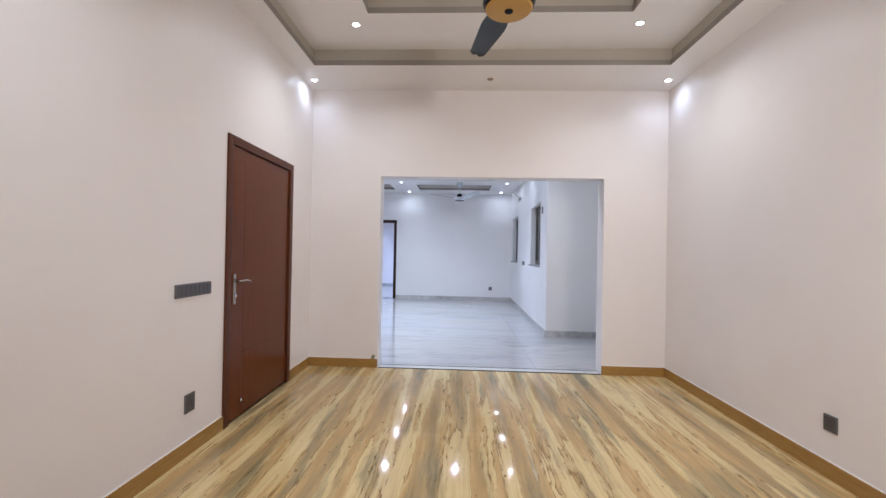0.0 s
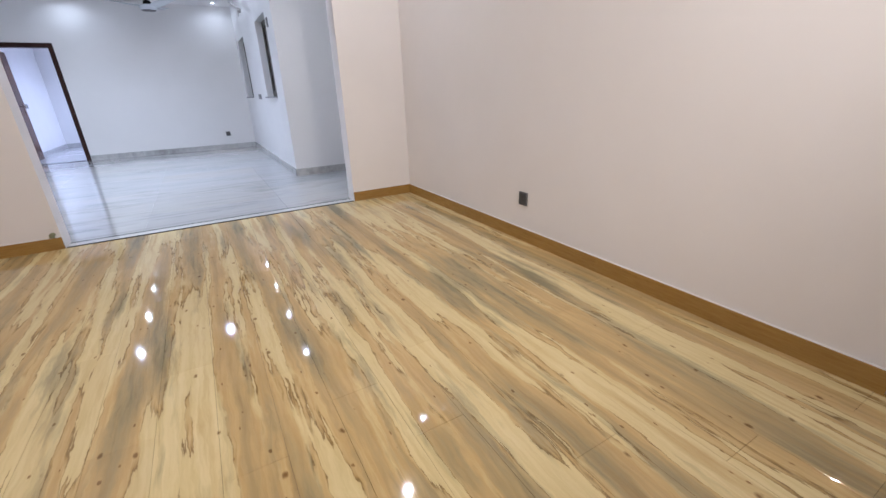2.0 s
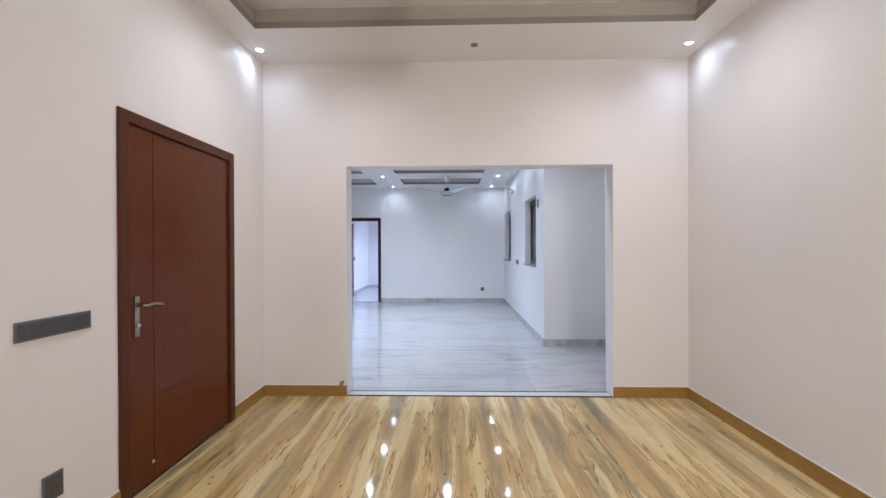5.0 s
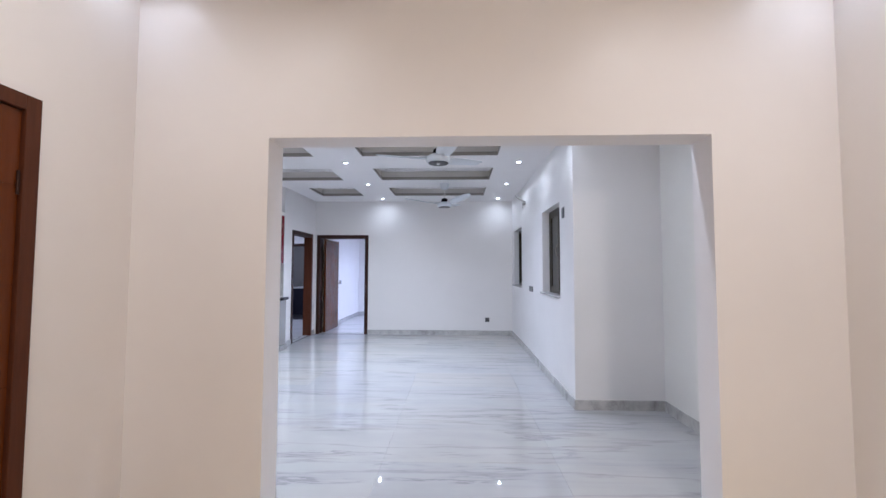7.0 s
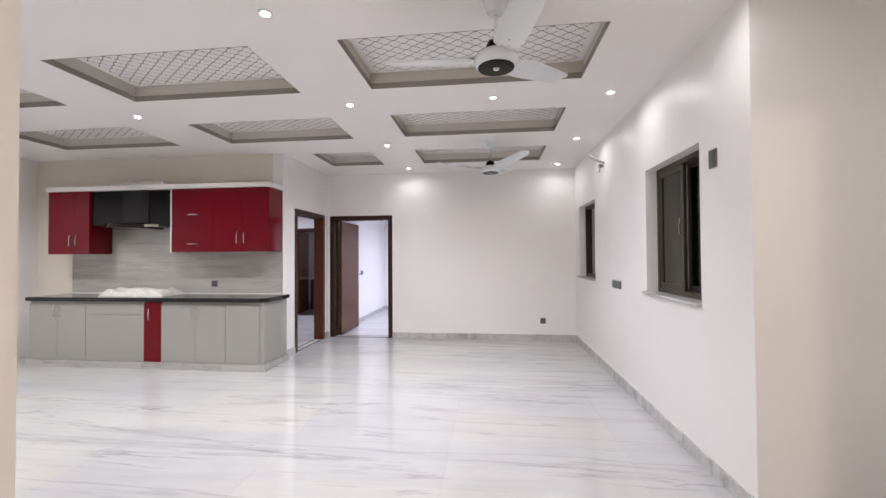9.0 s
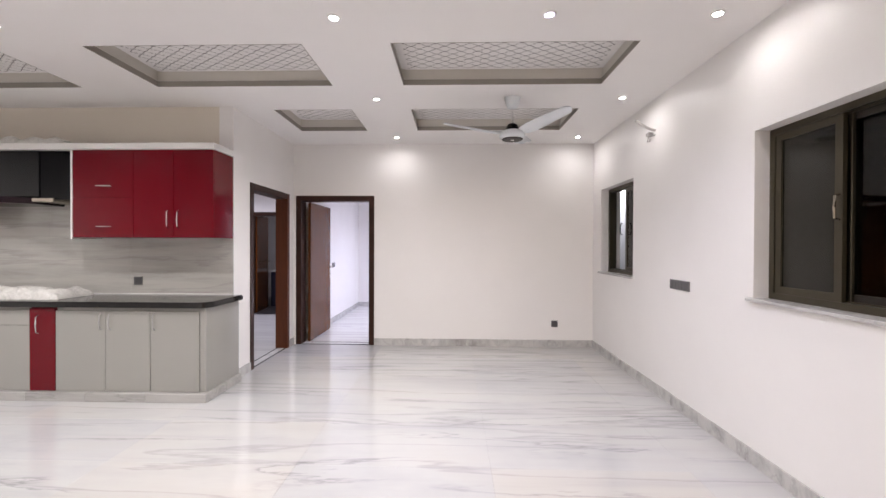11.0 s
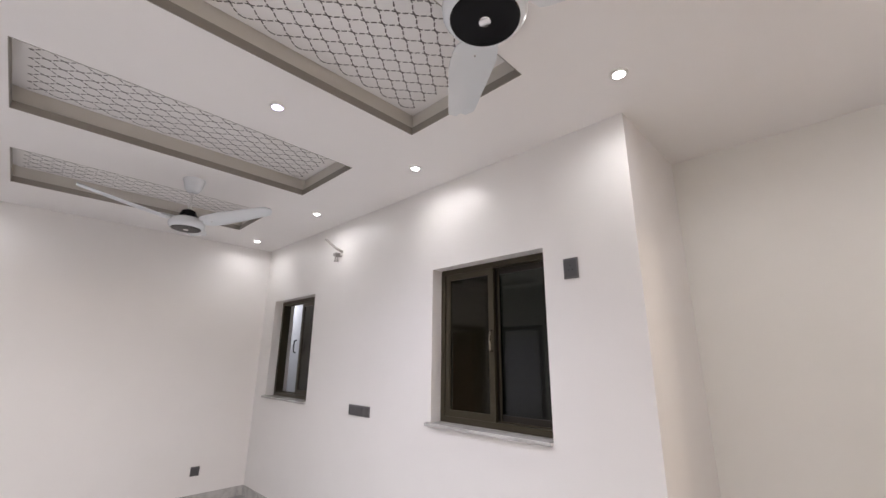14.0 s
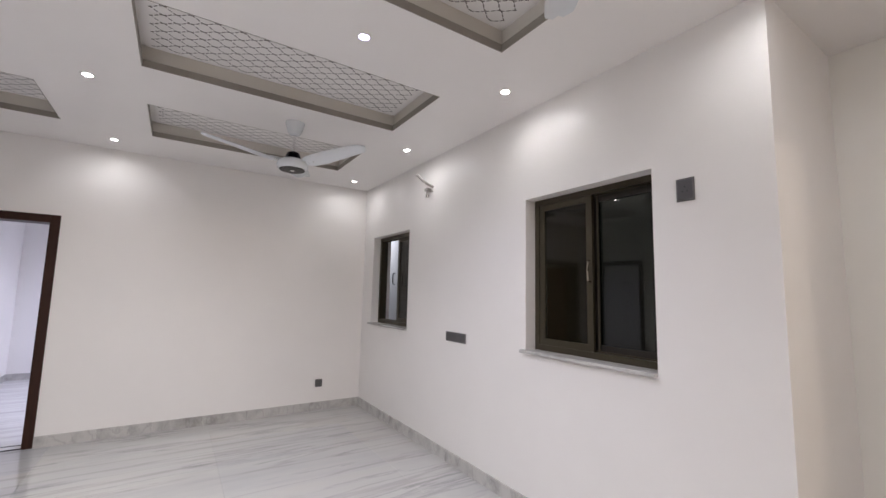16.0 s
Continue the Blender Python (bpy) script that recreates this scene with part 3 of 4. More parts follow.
# closed flush door of the first room
door = thing("door_1", (XL, 3.305, 0), "closed red-brown wooden flush door with fine grooves and a steel lever", "door")
tagged(door, kind="structure")
door_frame(door, "y", XL, 2.74, 3.87, 2.13, 0.16, (-0.16, 0.014), 0.066, FRAME_RED)
bm = bmesh.new()
y0, y1 = 2.809, 3.801
gy, gt = 3.005, 0.004
xf, xb = XL - 0.004, XL - 0.044
rows = (0.012, 0.50, 0.905, 1.32, 1.735, 2.058)
box(bm, xb, xf - 0.004, y0, y1, 0.010, 2.060)
box(bm, xf - 0.004, xf, y0, gy - gt, 0.010, 2.060)
for a, b in zip(rows, rows[1:]):
    box(bm, xf - 0.004, xf, gy, y1, a + 0.003, b - 0.003)
part("leaf", bm, DOOR, door)
handle = new("door_handle")
handle.parent = door
handle.location = (xf - XL, 2.872 - 3.305, 0.995)
tagged(handle, "brushed steel lever on a long plate")
lever(handle, 1)
local_part("door_stop", lathe([(0.012, 0), (0.012, 0.02), (0.008, 0.024)], 16), CHROME, door).matrix_basis = pose(xf - XL, 2.971 - 3.305, 0.13, 0, 90, 0)
for z in (0.35, 1.75):
    part("hinge", tube([(XL + 0.002, 3.795, z - 0.05), (XL + 0.002, 3.795, z + 0.05)], 0.006, 8), FRAME, door)


def open_door(name, label, hinge, width, heading, frame_spec):
    """An open door: frame and a leaf that hangs from its hinge, turned by heading degrees from +x."""
    home = thing(name, hinge, label, "door")
    tagged(home, kind="structure")
    door_frame(home, *frame_spec)
    if width:
        bm = soft_box(0, width, -0.02, 0.02, 0.012, 2.052, 0.002, 1)
        leaf = local_part("leaf", bm, DOOR_BROWN, home)
        leaf.matrix_basis = pose(0, 0, 0, 0, 0, heading)
        h = new("door_handle")
        h.parent = home
        h.matrix_basis = pose(0, 0, 0, 0, 0, heading) @ pose(width - 0.06, -0.021, 1.0, 0, 0, -90)
        lever(h, -1)
        tagged(h, "brushed steel lever")
    return home


open_door("door_2", "red-brown wooden door standing wide open into a bright bedroom", (-2.965, YB + 0.16, 0), 0.93, 89.5, ("x", YB, -3.10, -1.975, 2.13, 0.18, (-0.012, 0.185)))
open_door("door_3", "dark brown wooden door frame of an open side room", (XA - 0.15, 9.75, 0), 0.0, 180, ("y", XA, 9.67, 10.755, 2.13, 0.15, (-0.155, 0.012)))
open_door("door_4", "dark brown door standing half open to a dim bathroom", (-4.98, 13.57, 0), 0.80, 99, ("x", 13.4, -5.06, -4.06, 2.10, 0.15, (-0.012, 0.155)))

vanity = thing("vanity_unit", (-4.93, 14.85, 0), "dark vanity cupboard with a basin in the dim bathroom", "vanity")
part("cabinet", soft_box(-5.09, -4.72, 14.5, 15.2, 0.0, 0.80, 0.01), VANITY, vanity)
part("basin", soft_box(-5.11, -4.70, 14.48, 15.22, 0.80, 0.84, 0.01), WHITE, vanity, "white basin top")
part("tap", tube([(-4.96, 14.85, 0.84), (-4.96, 14.85, 1.02), (-4.90, 14.85, 1.05), (-4.82, 14.85, 1.02)], 0.012), CHROME, vanity, "chrome basin tap", True)


# ---- windows ----
def window(name, spec, opened, label):
    y0, y1, z0, z1 = spec
    home = thing(name, (XW, (y0 + y1) / 2, z0), label, "window")
    tagged(home, kind="structure")
    fx0, fx1 = XW + 0.097, XW + 0.187
    f = 0.040
    bm = bmesh.new()
    box(bm, fx0, fx1, y0, y0 + f, z0, z1)
    box(bm, fx0, fx1, y1 - f, y1, z0, z1)
    box(bm, fx0, fx1, y0 + f, y1 - f, z1 - f, z1)
    box(bm, fx0, fx1, y0 + f, y1 - f, z0, z0 + f)
    for x in (fx0 + 0.030, fx0 + 0.062):
        box(bm, x, x + 0.004, y0 + f, y1 - f, z0 + f, z0 + f + 0.010)
        box(bm, x, x + 0.004, y0 + f, y1 - f, z1 - f - 0.010, z1 - f)
    part("window_frame", bm, ALU, home, "bronze aluminium frame with sliding tracks")
    mid = (y0 + y1) / 2
    half = (y1 - y0) / 2 - f
    if opened:
        sashes = [("sash", y0 + f, half + 0.03, 0.034, GLASS), ("sash", y0 + f + 0.02, half + 0.03, 0.066, GLASS)]
    else:
        sashes = [("sash", mid - 0.015, half + 0.012, 0.006, NET), ("sash", y0 + f + 0.002, half + 0.012, 0.05, GLASS)]
    for n, a, width, off, pane in sashes:
        s = 0.045
        x0_, x1_ = fx0 + off, fx0 + off + 0.024
        b = min(a + width, y1 - f)
        bm = bmesh.new()
        box(bm, x0_, x1_, a, a + s, z0 + f, z1 - f)
        box(bm, x0_, x1_, b - s, b, z0 + f, z1 - f)
        box(bm, x0_, x1_, a + s, b - s, z0 + f, z0 + f + s)
        box(bm, x0_, x1_, a + s, b - s, z1 - f - s, z1 - f)
        # outer sashes get the bronze that has shade in its colour
        sash = part("sash", bm, ALU if off < 0.04 else ALU_SHADE, home, "" if off < 0.04 else "bronze outer sash with its shade put into the colour")
        bm = bmesh.new()
        box(bm, (x0_ + x1_) / 2 - 0.003, (x0_ + x1_) / 2 + 0.003, a + s, b - s, z0 + f + s, z1 - f - s)
        pn = mesh_object("pane", bm, pane)
        pn.parent = sash
        pn.visible_shadow = pane is not GLASS
    if not opened:
        part("interlock", soft_box(fx0 + 0.033, fx0 + 0.047, mid - 0.040, mid - 0.030, z0 + f, z1 - f, 0.001, 1), ALU, home, "thin bronze interlock strip")
    zc = z0 + 0.55
    yh = mid + (0.0 if not opened else 0.045)
    part("window_latch", tube([(fx0 + 0.004, yh, zc - 0.07), (fx0 - 0.020, yh, zc - 0.06), (fx0 - 0.024, yh, zc), (fx0 - 0.020, yh, zc + 0.06), (fx0 + 0.004, yh, zc + 0.07)], 0.007), STEEL if not opened else FANBLACK, home, "curved latch handle", True)
    part("window_sill", soft_box(XW - 0.032, XW + 0.096, y0 - 0.0, y1 + 0.035, z0 - 0.020, z0, 0.003), SKIRT_MARBLE, home, "thin grey marble sill")
    return home


window("window_1", W1, True, "small sliding window with one sash slid back, in a bronze frame")
window("window_2", W2, False, "sliding window with a brown fly screen and dark glass in a bronze frame")


# ---- switches and sockets ----
def plate(name, label, width, height, m, gangs, holes=False, group=""):
    """A wall plate drawn facing +x in its own space."""
    home = thing(name, (0, 0, 0), label, "switch" if not holes else "socket", group)
    local_part("plate", soft_box(0, 0.010, -width / 2, width / 2, -height / 2, height / 2, 0.003), PLATE, home)
    inner = width - 0.012
    g = inner / gangs
    for k in range(gangs):
        a = -inner / 2 + k * g
        local_part("rocker" if not holes else "face", soft_box(0.010, 0.0125, a + 0.0012, a + g - 0.0012, -height / 2 + 0.008, height / 2 - 0.008, 0.001, 1), PLATE2, home)
    if holes:
        for dy, dz in ((0, 0.014), (-0.012, -0.010), (0.012, -0.010)):
            o = local_part("pin_hole", lathe([(0.0035, 0), (0.0035, 0.0008)], 10), HOLE, home)
            o.matrix_basis = pose(0.0125, dy, dz, 0, 90, 0)
    home.matrix_basis = m
    return home


plate("switch_plate", "wide dark grey ten-gang switch plate on the wall beside the door", 0.345, 0.084, pose(XL, 2.401, 1.035), 8)
plate("wall_socket", "dark grey wall socket low on the wall below the switches", 0.092, 0.118, pose(XL, 2.382, 0.328), 1, True, "dark wall sockets")
plate("wall_socket", "dark grey wall socket low on the bare side wall", 0.090, 0.100, pose(XR, 2.421, 0.326, 0, 0, 180), 1, True, "dark wall sockets")
plate("wall_socket", "dark grey wall socket low on the end wall of the hall", 0.088, 0.092, pose(0.583, YB, 0.326, 0, 0, -90), 1, True, "dark wall sockets")
plate("switch_plate", "dark grey switch plate between the two windows", 0.30, 0.085, pose(XW, 8.712, 1.086, 0, 0, 180), 6)
plate("wall_socket", "dark grey wall socket high on the wall near the window", 0.088, 0.118, pose(XW, 6.709, 2.022, 0, 0, 180), 1, True, "dark wall sockets")
plate("wall_socket", "dark grey socket on the marble splashback", 0.088, 0.088, pose(-4.145, YK - 0.012, 1.045, 0, 0, -90), 1, True, "dark wall sockets")
plate("wall_socket", "dark grey socket on the bedroom wall", 0.16, 0.088, pose(-3.07, 12.62, 1.06), 1, True, "dark wall sockets")

stub = thing("pipe_stub", (XW, 9.19, 2.53), "grey air conditioner hose and wiring stubs sticking out of the wall", "pipe stub")
part("hose", tube([(XW, 9.16, 2.55), (XW - 0.06, 9.18, 2.575), (XW - 0.12, 9.20, 2.62), (XW - 0.17, 9.215, 2.665)], 0.013, 10), PVC, stub, "grey hose", True)
part("pipe_cap", soft_box(XW - 0.05, XW, 9.20, 9.26, 2.515, 2.545, 0.004), PVC, stub)
part("wire", tube([(XW, 9.215, 2.52), (XW - 0.045, 9.215, 2.50), (XW - 0.05, 9.215, 2.45)], 0.007), PVC, stub, "", True)
part("wire", tube([(XW, 9.17, 2.51), (XW - 0.05, 9.165, 2.49), (XW - 0.055, 9.165, 2.44)], 0.006), PVC, stub, "", True)

knob = mesh_object("cable_end", tube([(-1.17, YP, 0.125), (-1.172, YP - 0.03, 0.125), (-1.175, YP - 0.035, 0.105)], 0.018, 10), material("olive_plug", (0.20, 0.19, 0.10), 0.5), True)
tagged(knob, "small olive plastic plug on the wall above the skirting", "plug")


# ---- downlights, with the unseen added ones ----
for x, y, z, color, power in LAMPS:
    lamp = bpy.data.lights.new("downlight_beam", "SPOT")
    lamp.energy, lamp.color, lamp.shadow_soft_size = power, color, 0.018
    lamp.spot_size, lamp.spot_blend = (radians(178), 0.80) if power < 60 and z != H1 else (radians(150), 1.0)
    ob = new("downlight_beam", lamp)
    ob.matrix_basis = pose(x, y, z - 0.012)
    if y < YB:
        down = thing("downlight", (x, y, z), "small round white recessed ceiling downlight, switched on", "downlight", "downlights in the ceilings")
        local_part("trim_ring", lathe([(0.044, 0.0), (0.044, -0.004), (0.040, -0.007), (0.030, -0.007), (0.027, -0.002), (0.027, 0.0)], 28), WHITE, down, "", True)
        local_part("lens", lathe([(0.027, -0.003), (0.021, -0.0075)], 24), LED.get(color, LED[COOL]), down, "glowing lens")
# assumed fixture for the added warm beam, out of view
added_fixture = thing("added_warm_lamp", (0.92, YS, 1.95), "unseen warm lamp added on the back wall", "wall lamp")
part("bracket", soft_box(0.86, 0.98, YS, YS + 0.02, 1.88, 2.02, 0.004), STEEL, added_fixture)
part("shade", lathe([(0.05, 1.90), (0.065, 1.93), (0.065, 1.98), (0.05, 2.01)], 28, (0.92, YS + 0.07)), LED_DIM, added_fixture, "glowing opal shade", True)
hook = mesh_object("ceiling_grommet", lathe([(0.032, 0), (0.030, -0.006), (0.014, -0.012)], 20), material("brown_cap", (0.30, 0.22, 0.16), 0.5), True)
hook.location = (0.05, 4.10, H1)
tagged(hook, "small round brown cap on the ceiling", "ceiling cap")


# ---- ceiling fans ----
def blade_mesh(r0, r1, w0, w1, pitch, droop=0.0):
    bm = bmesh.new()
    n = 22
    rows = []
    for k in range(n + 1):
        s = k / n
        r = r0 + (r1 - r0) * s
        w = w0 + (w1 - w0) * math.sin(min(1, s / 0.30) * math.pi / 2)
        w *= 1 - 0.34 * max(0, s - 0.30) / 0.70
        if s < 0.07:
            w *= math.sqrt(max(0.25, 1 - ((0.07 - s) / 0.075) ** 2))
        if s > 0.93:
            w *= math.sqrt(max(0.12, 1 - ((s - 0.93) / 0.075) ** 2))
        lift = -droop * s
        tilt = math.sin(radians(pitch))
        row = []
        for u in (-0.5, -0.42, 0, 0.42, 0.5):
            camber = 0.012 * (1 - (2 * u) ** 2)
            row.append((r, u * w, lift + u * w * tilt + camber))
        rows.append(row)
    top = [[bm.verts.new(p) for p in row] for row in rows]
    low = [[bm.verts.new((p[0], p[1], p[2] - 0.004)) for p in row] for row in rows]
    for a, b in zip(range(n), range(1, n + 1)):
        for j in range(4):
            bm.faces.new((top[a][j], top[b][j], top[b][j + 1], top[a][j + 1]))
            bm.faces.new((low[a][j + 1], low[b][j + 1], low[b][j], low[a][j]))
        bm.faces.new((top[a][0], low[a][0], low[b][0], top[b][0]))
        bm.faces.new((top[a][4], top[b][4], low[b][4], low[a][4]))
    for j in range(4):
        bm.faces.new((top[0][j], top[0][j + 1], low[0][j + 1], low[0][j]))
        bm.faces.new((top[n][j + 1], top[n][j], low[n][j], low[n][j + 1]))
    bmesh.ops.recalc_face_normals(bm, faces=list(bm.faces))
    return bm


def hall_fan(x, y, turns):
    fan = thing("ceiling_fan", (x, y, H2), "white three-blade ceiling fan with a black bottom disc", "ceiling fan", "white ceiling fans in the hall")
    local_part("canopy", lathe([(0.076, 0), (0.076, -0.014), (0.070, -0.030), (0.055, -0.085), (0.042, -0.102), (0.016, -0.108)], 32), FANWHITE, fan, "white canopy", True)
    local_part("rod", lathe([(0.0125, -0.09), (0.0125, -0.275)], 16), CHROME, fan, "steel rod", True)
    local_part("collar", lathe([(0.016, -0.245), (0.048, -0.262), (0.062, -0.300), (0.062, -0.322)], 32), FANBLACK, fan, "black collar", True)
    local_part("motor", lathe([(0.05, -0.316), (0.092, -0.322), (0.114, -0.338), (0.124, -0.360), (0.122, -0.383), (0.110, -0.398), (0.101, -0.402)], 48), FANWHITE, fan, "white motor housing", True)
    local_part("disc", lathe([(0.103, -0.399), (0.098, -0.407), (0.03, -0.409)], 48), FANBLACK, fan, "black bottom disc", True)
    local_part("badge", lathe([(0.019, -0.408), (0.017, -0.412), (0.008, -0.413)], 24), CHROME, fan, "small silver badge", True)
    for a in turns:
        arm = local_part("blade_arm", soft_box(0.10, 0.19, -0.022, 0.022, 0.006, 0.011, 0.0015, 1), FANWHITE, fan)
        arm.matrix_basis = pose(0, 0, -0.337, 0, 0, a)
        blade = local_part("blade", blade_mesh(0.120, 0.67, 0.128, 0.168, -11, -0.075), FANWHITE, fan, "", True)
        blade.matrix_basis = pose(0, 0, -0.350, 0, 0, a)
        for u, v in ((0.145, -0.02), (0.145, 0.02), (0.205, 0.0)):
            s = local_part("screw", lathe([(0.004, 0), (0.003, -0.002)], 8), STEEL, fan)
            s.matrix_basis = pose(0, 0, -0.350, 0, 0, a) @ pose(u, v, -0.001)
    return fan


hall_fan(-0.25, 6.227, (48, 168, 288))
hall_fan(-0.275, 9.125, (68, 188, 308))

fan = thing("ceiling_fan", (0.0, 1.95, TOP1), "charcoal three-blade ceiling fan with a golden bottom disc", "ceiling fan")
local_part("canopy", lathe([(0.065, 0), (0.060, -0.05), (0.03, -0.095), (0.015, -0.10)], 32), FANDARK, fan, "", True)
local_part("rod", lathe([(0.013, -0.09), (0.013, -0.70)], 16), FANDARK, fan, "", True)
local_part("motor", lathe([(0.03, -0.66), (0.07, -0.72), (0.115, -0.745), (0.133, -0.775), (0.133, -0.835), (0.122, -0.862), (0.115, -0.868)], 48), FANBLACK, fan, "black motor housing", True)
local_part("disc", lathe([(0.118, -0.866), (0.112, -0.874), (0.03, -0.878)], 48), FANGOLD, fan, "golden bottom disc", True)
local_part("badge", lathe([(0.022, -0.877), (0.020, -0.883), (0.006, -0.885)], 24), FANBLACK, fan, "", True)
for a in (104, 224, 344):
    local_part("blade", blade_mesh(0.12, 0.60, 0.10, 0.135, 12), FANDARK, fan, "", True).matrix_basis = pose(0, 0, -0.82, 0, 0, a)


# ---- kitchen ----
def pull(home, x, y, z, length, upright, mats, name="handle"):
    """A bowed bar handle on a front that faces -y."""
    h = length / 2
    if upright:
        pts = [(x, y, z - h), (x, y - 0.022, z - h * 0.8), (x, y - 0.028, z), (x, y - 0.022, z + h * 0.8), (x, y, z + h)]
    else:
        pts = [(x - h, y, z), (x - h * 0.85, y - 0.022, z), (x, y - 0.028, z), (x + h * 0.85, y - 0.022, z), (x + h, y, z)]
    return tube(pts, 0.0055, 8)


def cabinet(name, label, x0, x1, y0, y1, z0, z1, fronts, mats, handle_mats):
    """A kitchen unit: a body behind, and fronts (x0, x1, z0, z1, handle) each with its bar handle."""
    home = thing(name, ((x0 + x1) / 2, (y0 + y1) / 2, z0), label, "kitchen cabinet")
    part("body", soft_box(x0, x1, y0 + 0.02, y1, z0, z1, 0.0015, 1), mats, home)
    for a, b, c, d, hx, hz, length, upright in fronts:
        front = part("door", soft_box(a + 0.0015, b - 0.0015, y0, y0 + 0.018, c + 0.0015, d - 0.0015, 0.002, 2), mats, home)
        if length:
            bar = mesh_object("handle", pull(home, hx, y0, hz, length, upright, handle_mats), handle_mats, True)
            bar.parent = front
            tagged(bar, "curved chrome bar handle" if handle_mats is CHROME else "grey film-wrapped bar handle")
    return home


UY, BY = 8.98, 8.755
cabinet("wall_cabinet", "glossy red wall cabinet with chrome bar handles above the marble splashback", -4.53, -3.145, UY, YK - 0.001, 1.49, 2.335,
        [(-4.53, -3.93, 1.875, 2.335, -4.22, 1.985, 0.14, False), (-4.53, -3.93, 1.49, 1.875, -4.22, 1.594, 0.14, False),
         (-3.93, -3.535, 1.49, 2.335, -3.585, 1.667, 0.17, True), (-3.535, -3.145, 1.49, 2.335, -3.485, 1.667, 0.17, True)], RED, CHROME)
cabinet("wall_cabinet", "glossy red wall cabinet beside the cooker hood", -6.40, -5.76, UY, YK - 0.001, 1.47, 2.335,
        [(-6.40, -6.0, 1.47, 2.335, -6.05, 1.65, 0.17, True), (-6.0, -5.76, 1.47, 2.335, -5.95, 1.65, 0.17, True)], RED, CHROME)
for x in (-4.548,):
    tagged(mesh_object("side_panel", soft_box(x, x + 0.016, UY - 0.004, YK - 0.001, 1.475, 2.335, 0.001, 1), WHITE), "thin white board on the side of the red wall cabinet", "panel")
tagged(mesh_object("cornice_board", soft_box(-6.42, -3.125, UY - 0.022, YK - 0.001, 2.337, 2.398, 0.006), WHITE), "long white board along the top of the wall cabinets", "cornice")

ZB, ZC = 0.082, 0.848
cabinet("base_cabinet", "glossy light grey base cabinet with wrapped handles under the black worktop", -4.478, -3.597, BY, YK - 0.001, ZB, ZC,
        [(-4.478, -4.01, ZB, ZC - 0.03, -4.05, 0.72, 0.15, True), (-4.01, -3.597, ZB, ZC - 0.03, -3.965, 0.72, 0.15, True)], GREY, GREY_DULL)
cabinet("base_cabinet", "glossy light grey end base cabinet under the black worktop", -3.595, -3.142, BY, YK - 0.001, ZB, ZC,
        [(-3.595, -3.142, ZB, ZC - 0.03, -3.555, 0.72, 0.15, True)], GREY, GREY_DULL)
cabinet("base_cabinet", "narrow glossy red pull-out base cabinet with a chrome handle", -4.720, -4.480, BY - 0.004, YK - 0.001, ZB, ZC,
        [(-4.720, -4.480, ZB, ZC - 0.01, -4.635, 0.69, 0.17, True)], RED, CHROME)
cabinet("base_cabinet", "glossy light grey drawer unit below the hob", -5.56, -4.722, BY, YK - 0.001, ZB, ZC,
        [(-5.56, -4.722, 0.68, ZC - 0.03, 0, 0, 0, False), (-5.56, -4.722, ZB, 0.68, 0, 0, 0, False)], GREY, GREY_DULL)
cabinet("base_cabinet", "glossy light grey base cabinet at the far end of the run", -6.40, -5.562, BY, YK - 0.001, ZB, ZC,
        [(-6.40, -5.98, ZB, ZC - 0.03, -6.02, 0.72, 0.15, True), (-5.98, -5.562, ZB, ZC - 0.03, -5.94, 0.72, 0.15, True)], GREY, GREY_DULL)
tagged(mesh_object("end_panel", soft_box(-3.140, -3.085, BY + 0.010, YK - 0.001, ZB, ZC, 0.001, 1), GREY), "light grey end panel of the base cabinets", "panel")

plinth = thing("plinth", (-4.7, 9.0, 0), "pale grey marble plinth under the base cabinets", "plinth")
for k in range(6):
    a = -6.40 + k * 0.5575
    part("marble_strip", soft_box(a, a + 0.5563, BY - 0.040, YK - 0.002, 0.0, 0.0805, 0.002, 1), PLINTH, plinth)

bm = bmesh.new()
outline = [(-6.42, YK - 0.002), (-6.42, 8.718), (-3.16, 8.718)]
outline += [(-3.16 + 0.12 * math.sin(radians(a)), 8.838 - 0.12 * math.cos(radians(a))) for a in (15, 30, 45, 60, 75, 90)]
outline += [(-3.04, YK - 0.002)]
vs = [[bm.verts.new((x, y, z)) for x, y in outline] for z in (0.850, 0.902)]
bm.faces.new(vs[0][::-1])
bm.faces.new(vs[1])
for k in range(len(outline)):
    j = (k + 1) % len(outline)
    bm.faces.new((vs[0][k], vs[0][j], vs[1][j], vs[1][k]))
bmesh.ops.recalc_face_normals(bm, faces=list(bm.faces))
bmesh.ops.bevel(bm, geom=[e for e in bm.edges if e.verts[0].co.z == e.verts[1].co.z and e.calc_length() > 0.01], offset=0.008, segments=2, affect="EDGES")
tagged(mesh_object("worktop", bm, GRANITE, True), "polished black granite worktop with a rounded end", "worktop")

splash = thing("splashback", (-4.7, YK, 1.2), "grey streaked marble splashback behind the worktop", "splashback")
tagged(splash, kind="structure")
for k in range(3):
    a = -6.40 + k * 1.087
    part("marble_tile", soft_box(a, a + 1.0865, YK - 0.012, YK, 0.904, 1.489, 0.001, 1), SPLASH, splash)
for a, b in ((-5.755, -5.09), (-5.089, -4.552)):
    part("marble_tile", soft_box(a, b, YK - 0.012, YK, 1.490, 2.334, 0.001, 1), SPLASH, splash)

seal = mesh_object("sealant_strip", soft_box(-6.40, -3.145, YK - 0.017, YK - 0.0125, 0.9025, 0.914, 0.001, 1), WHITE)
tagged(seal, "thin white sealant strip between worktop and splashback", "sealant")

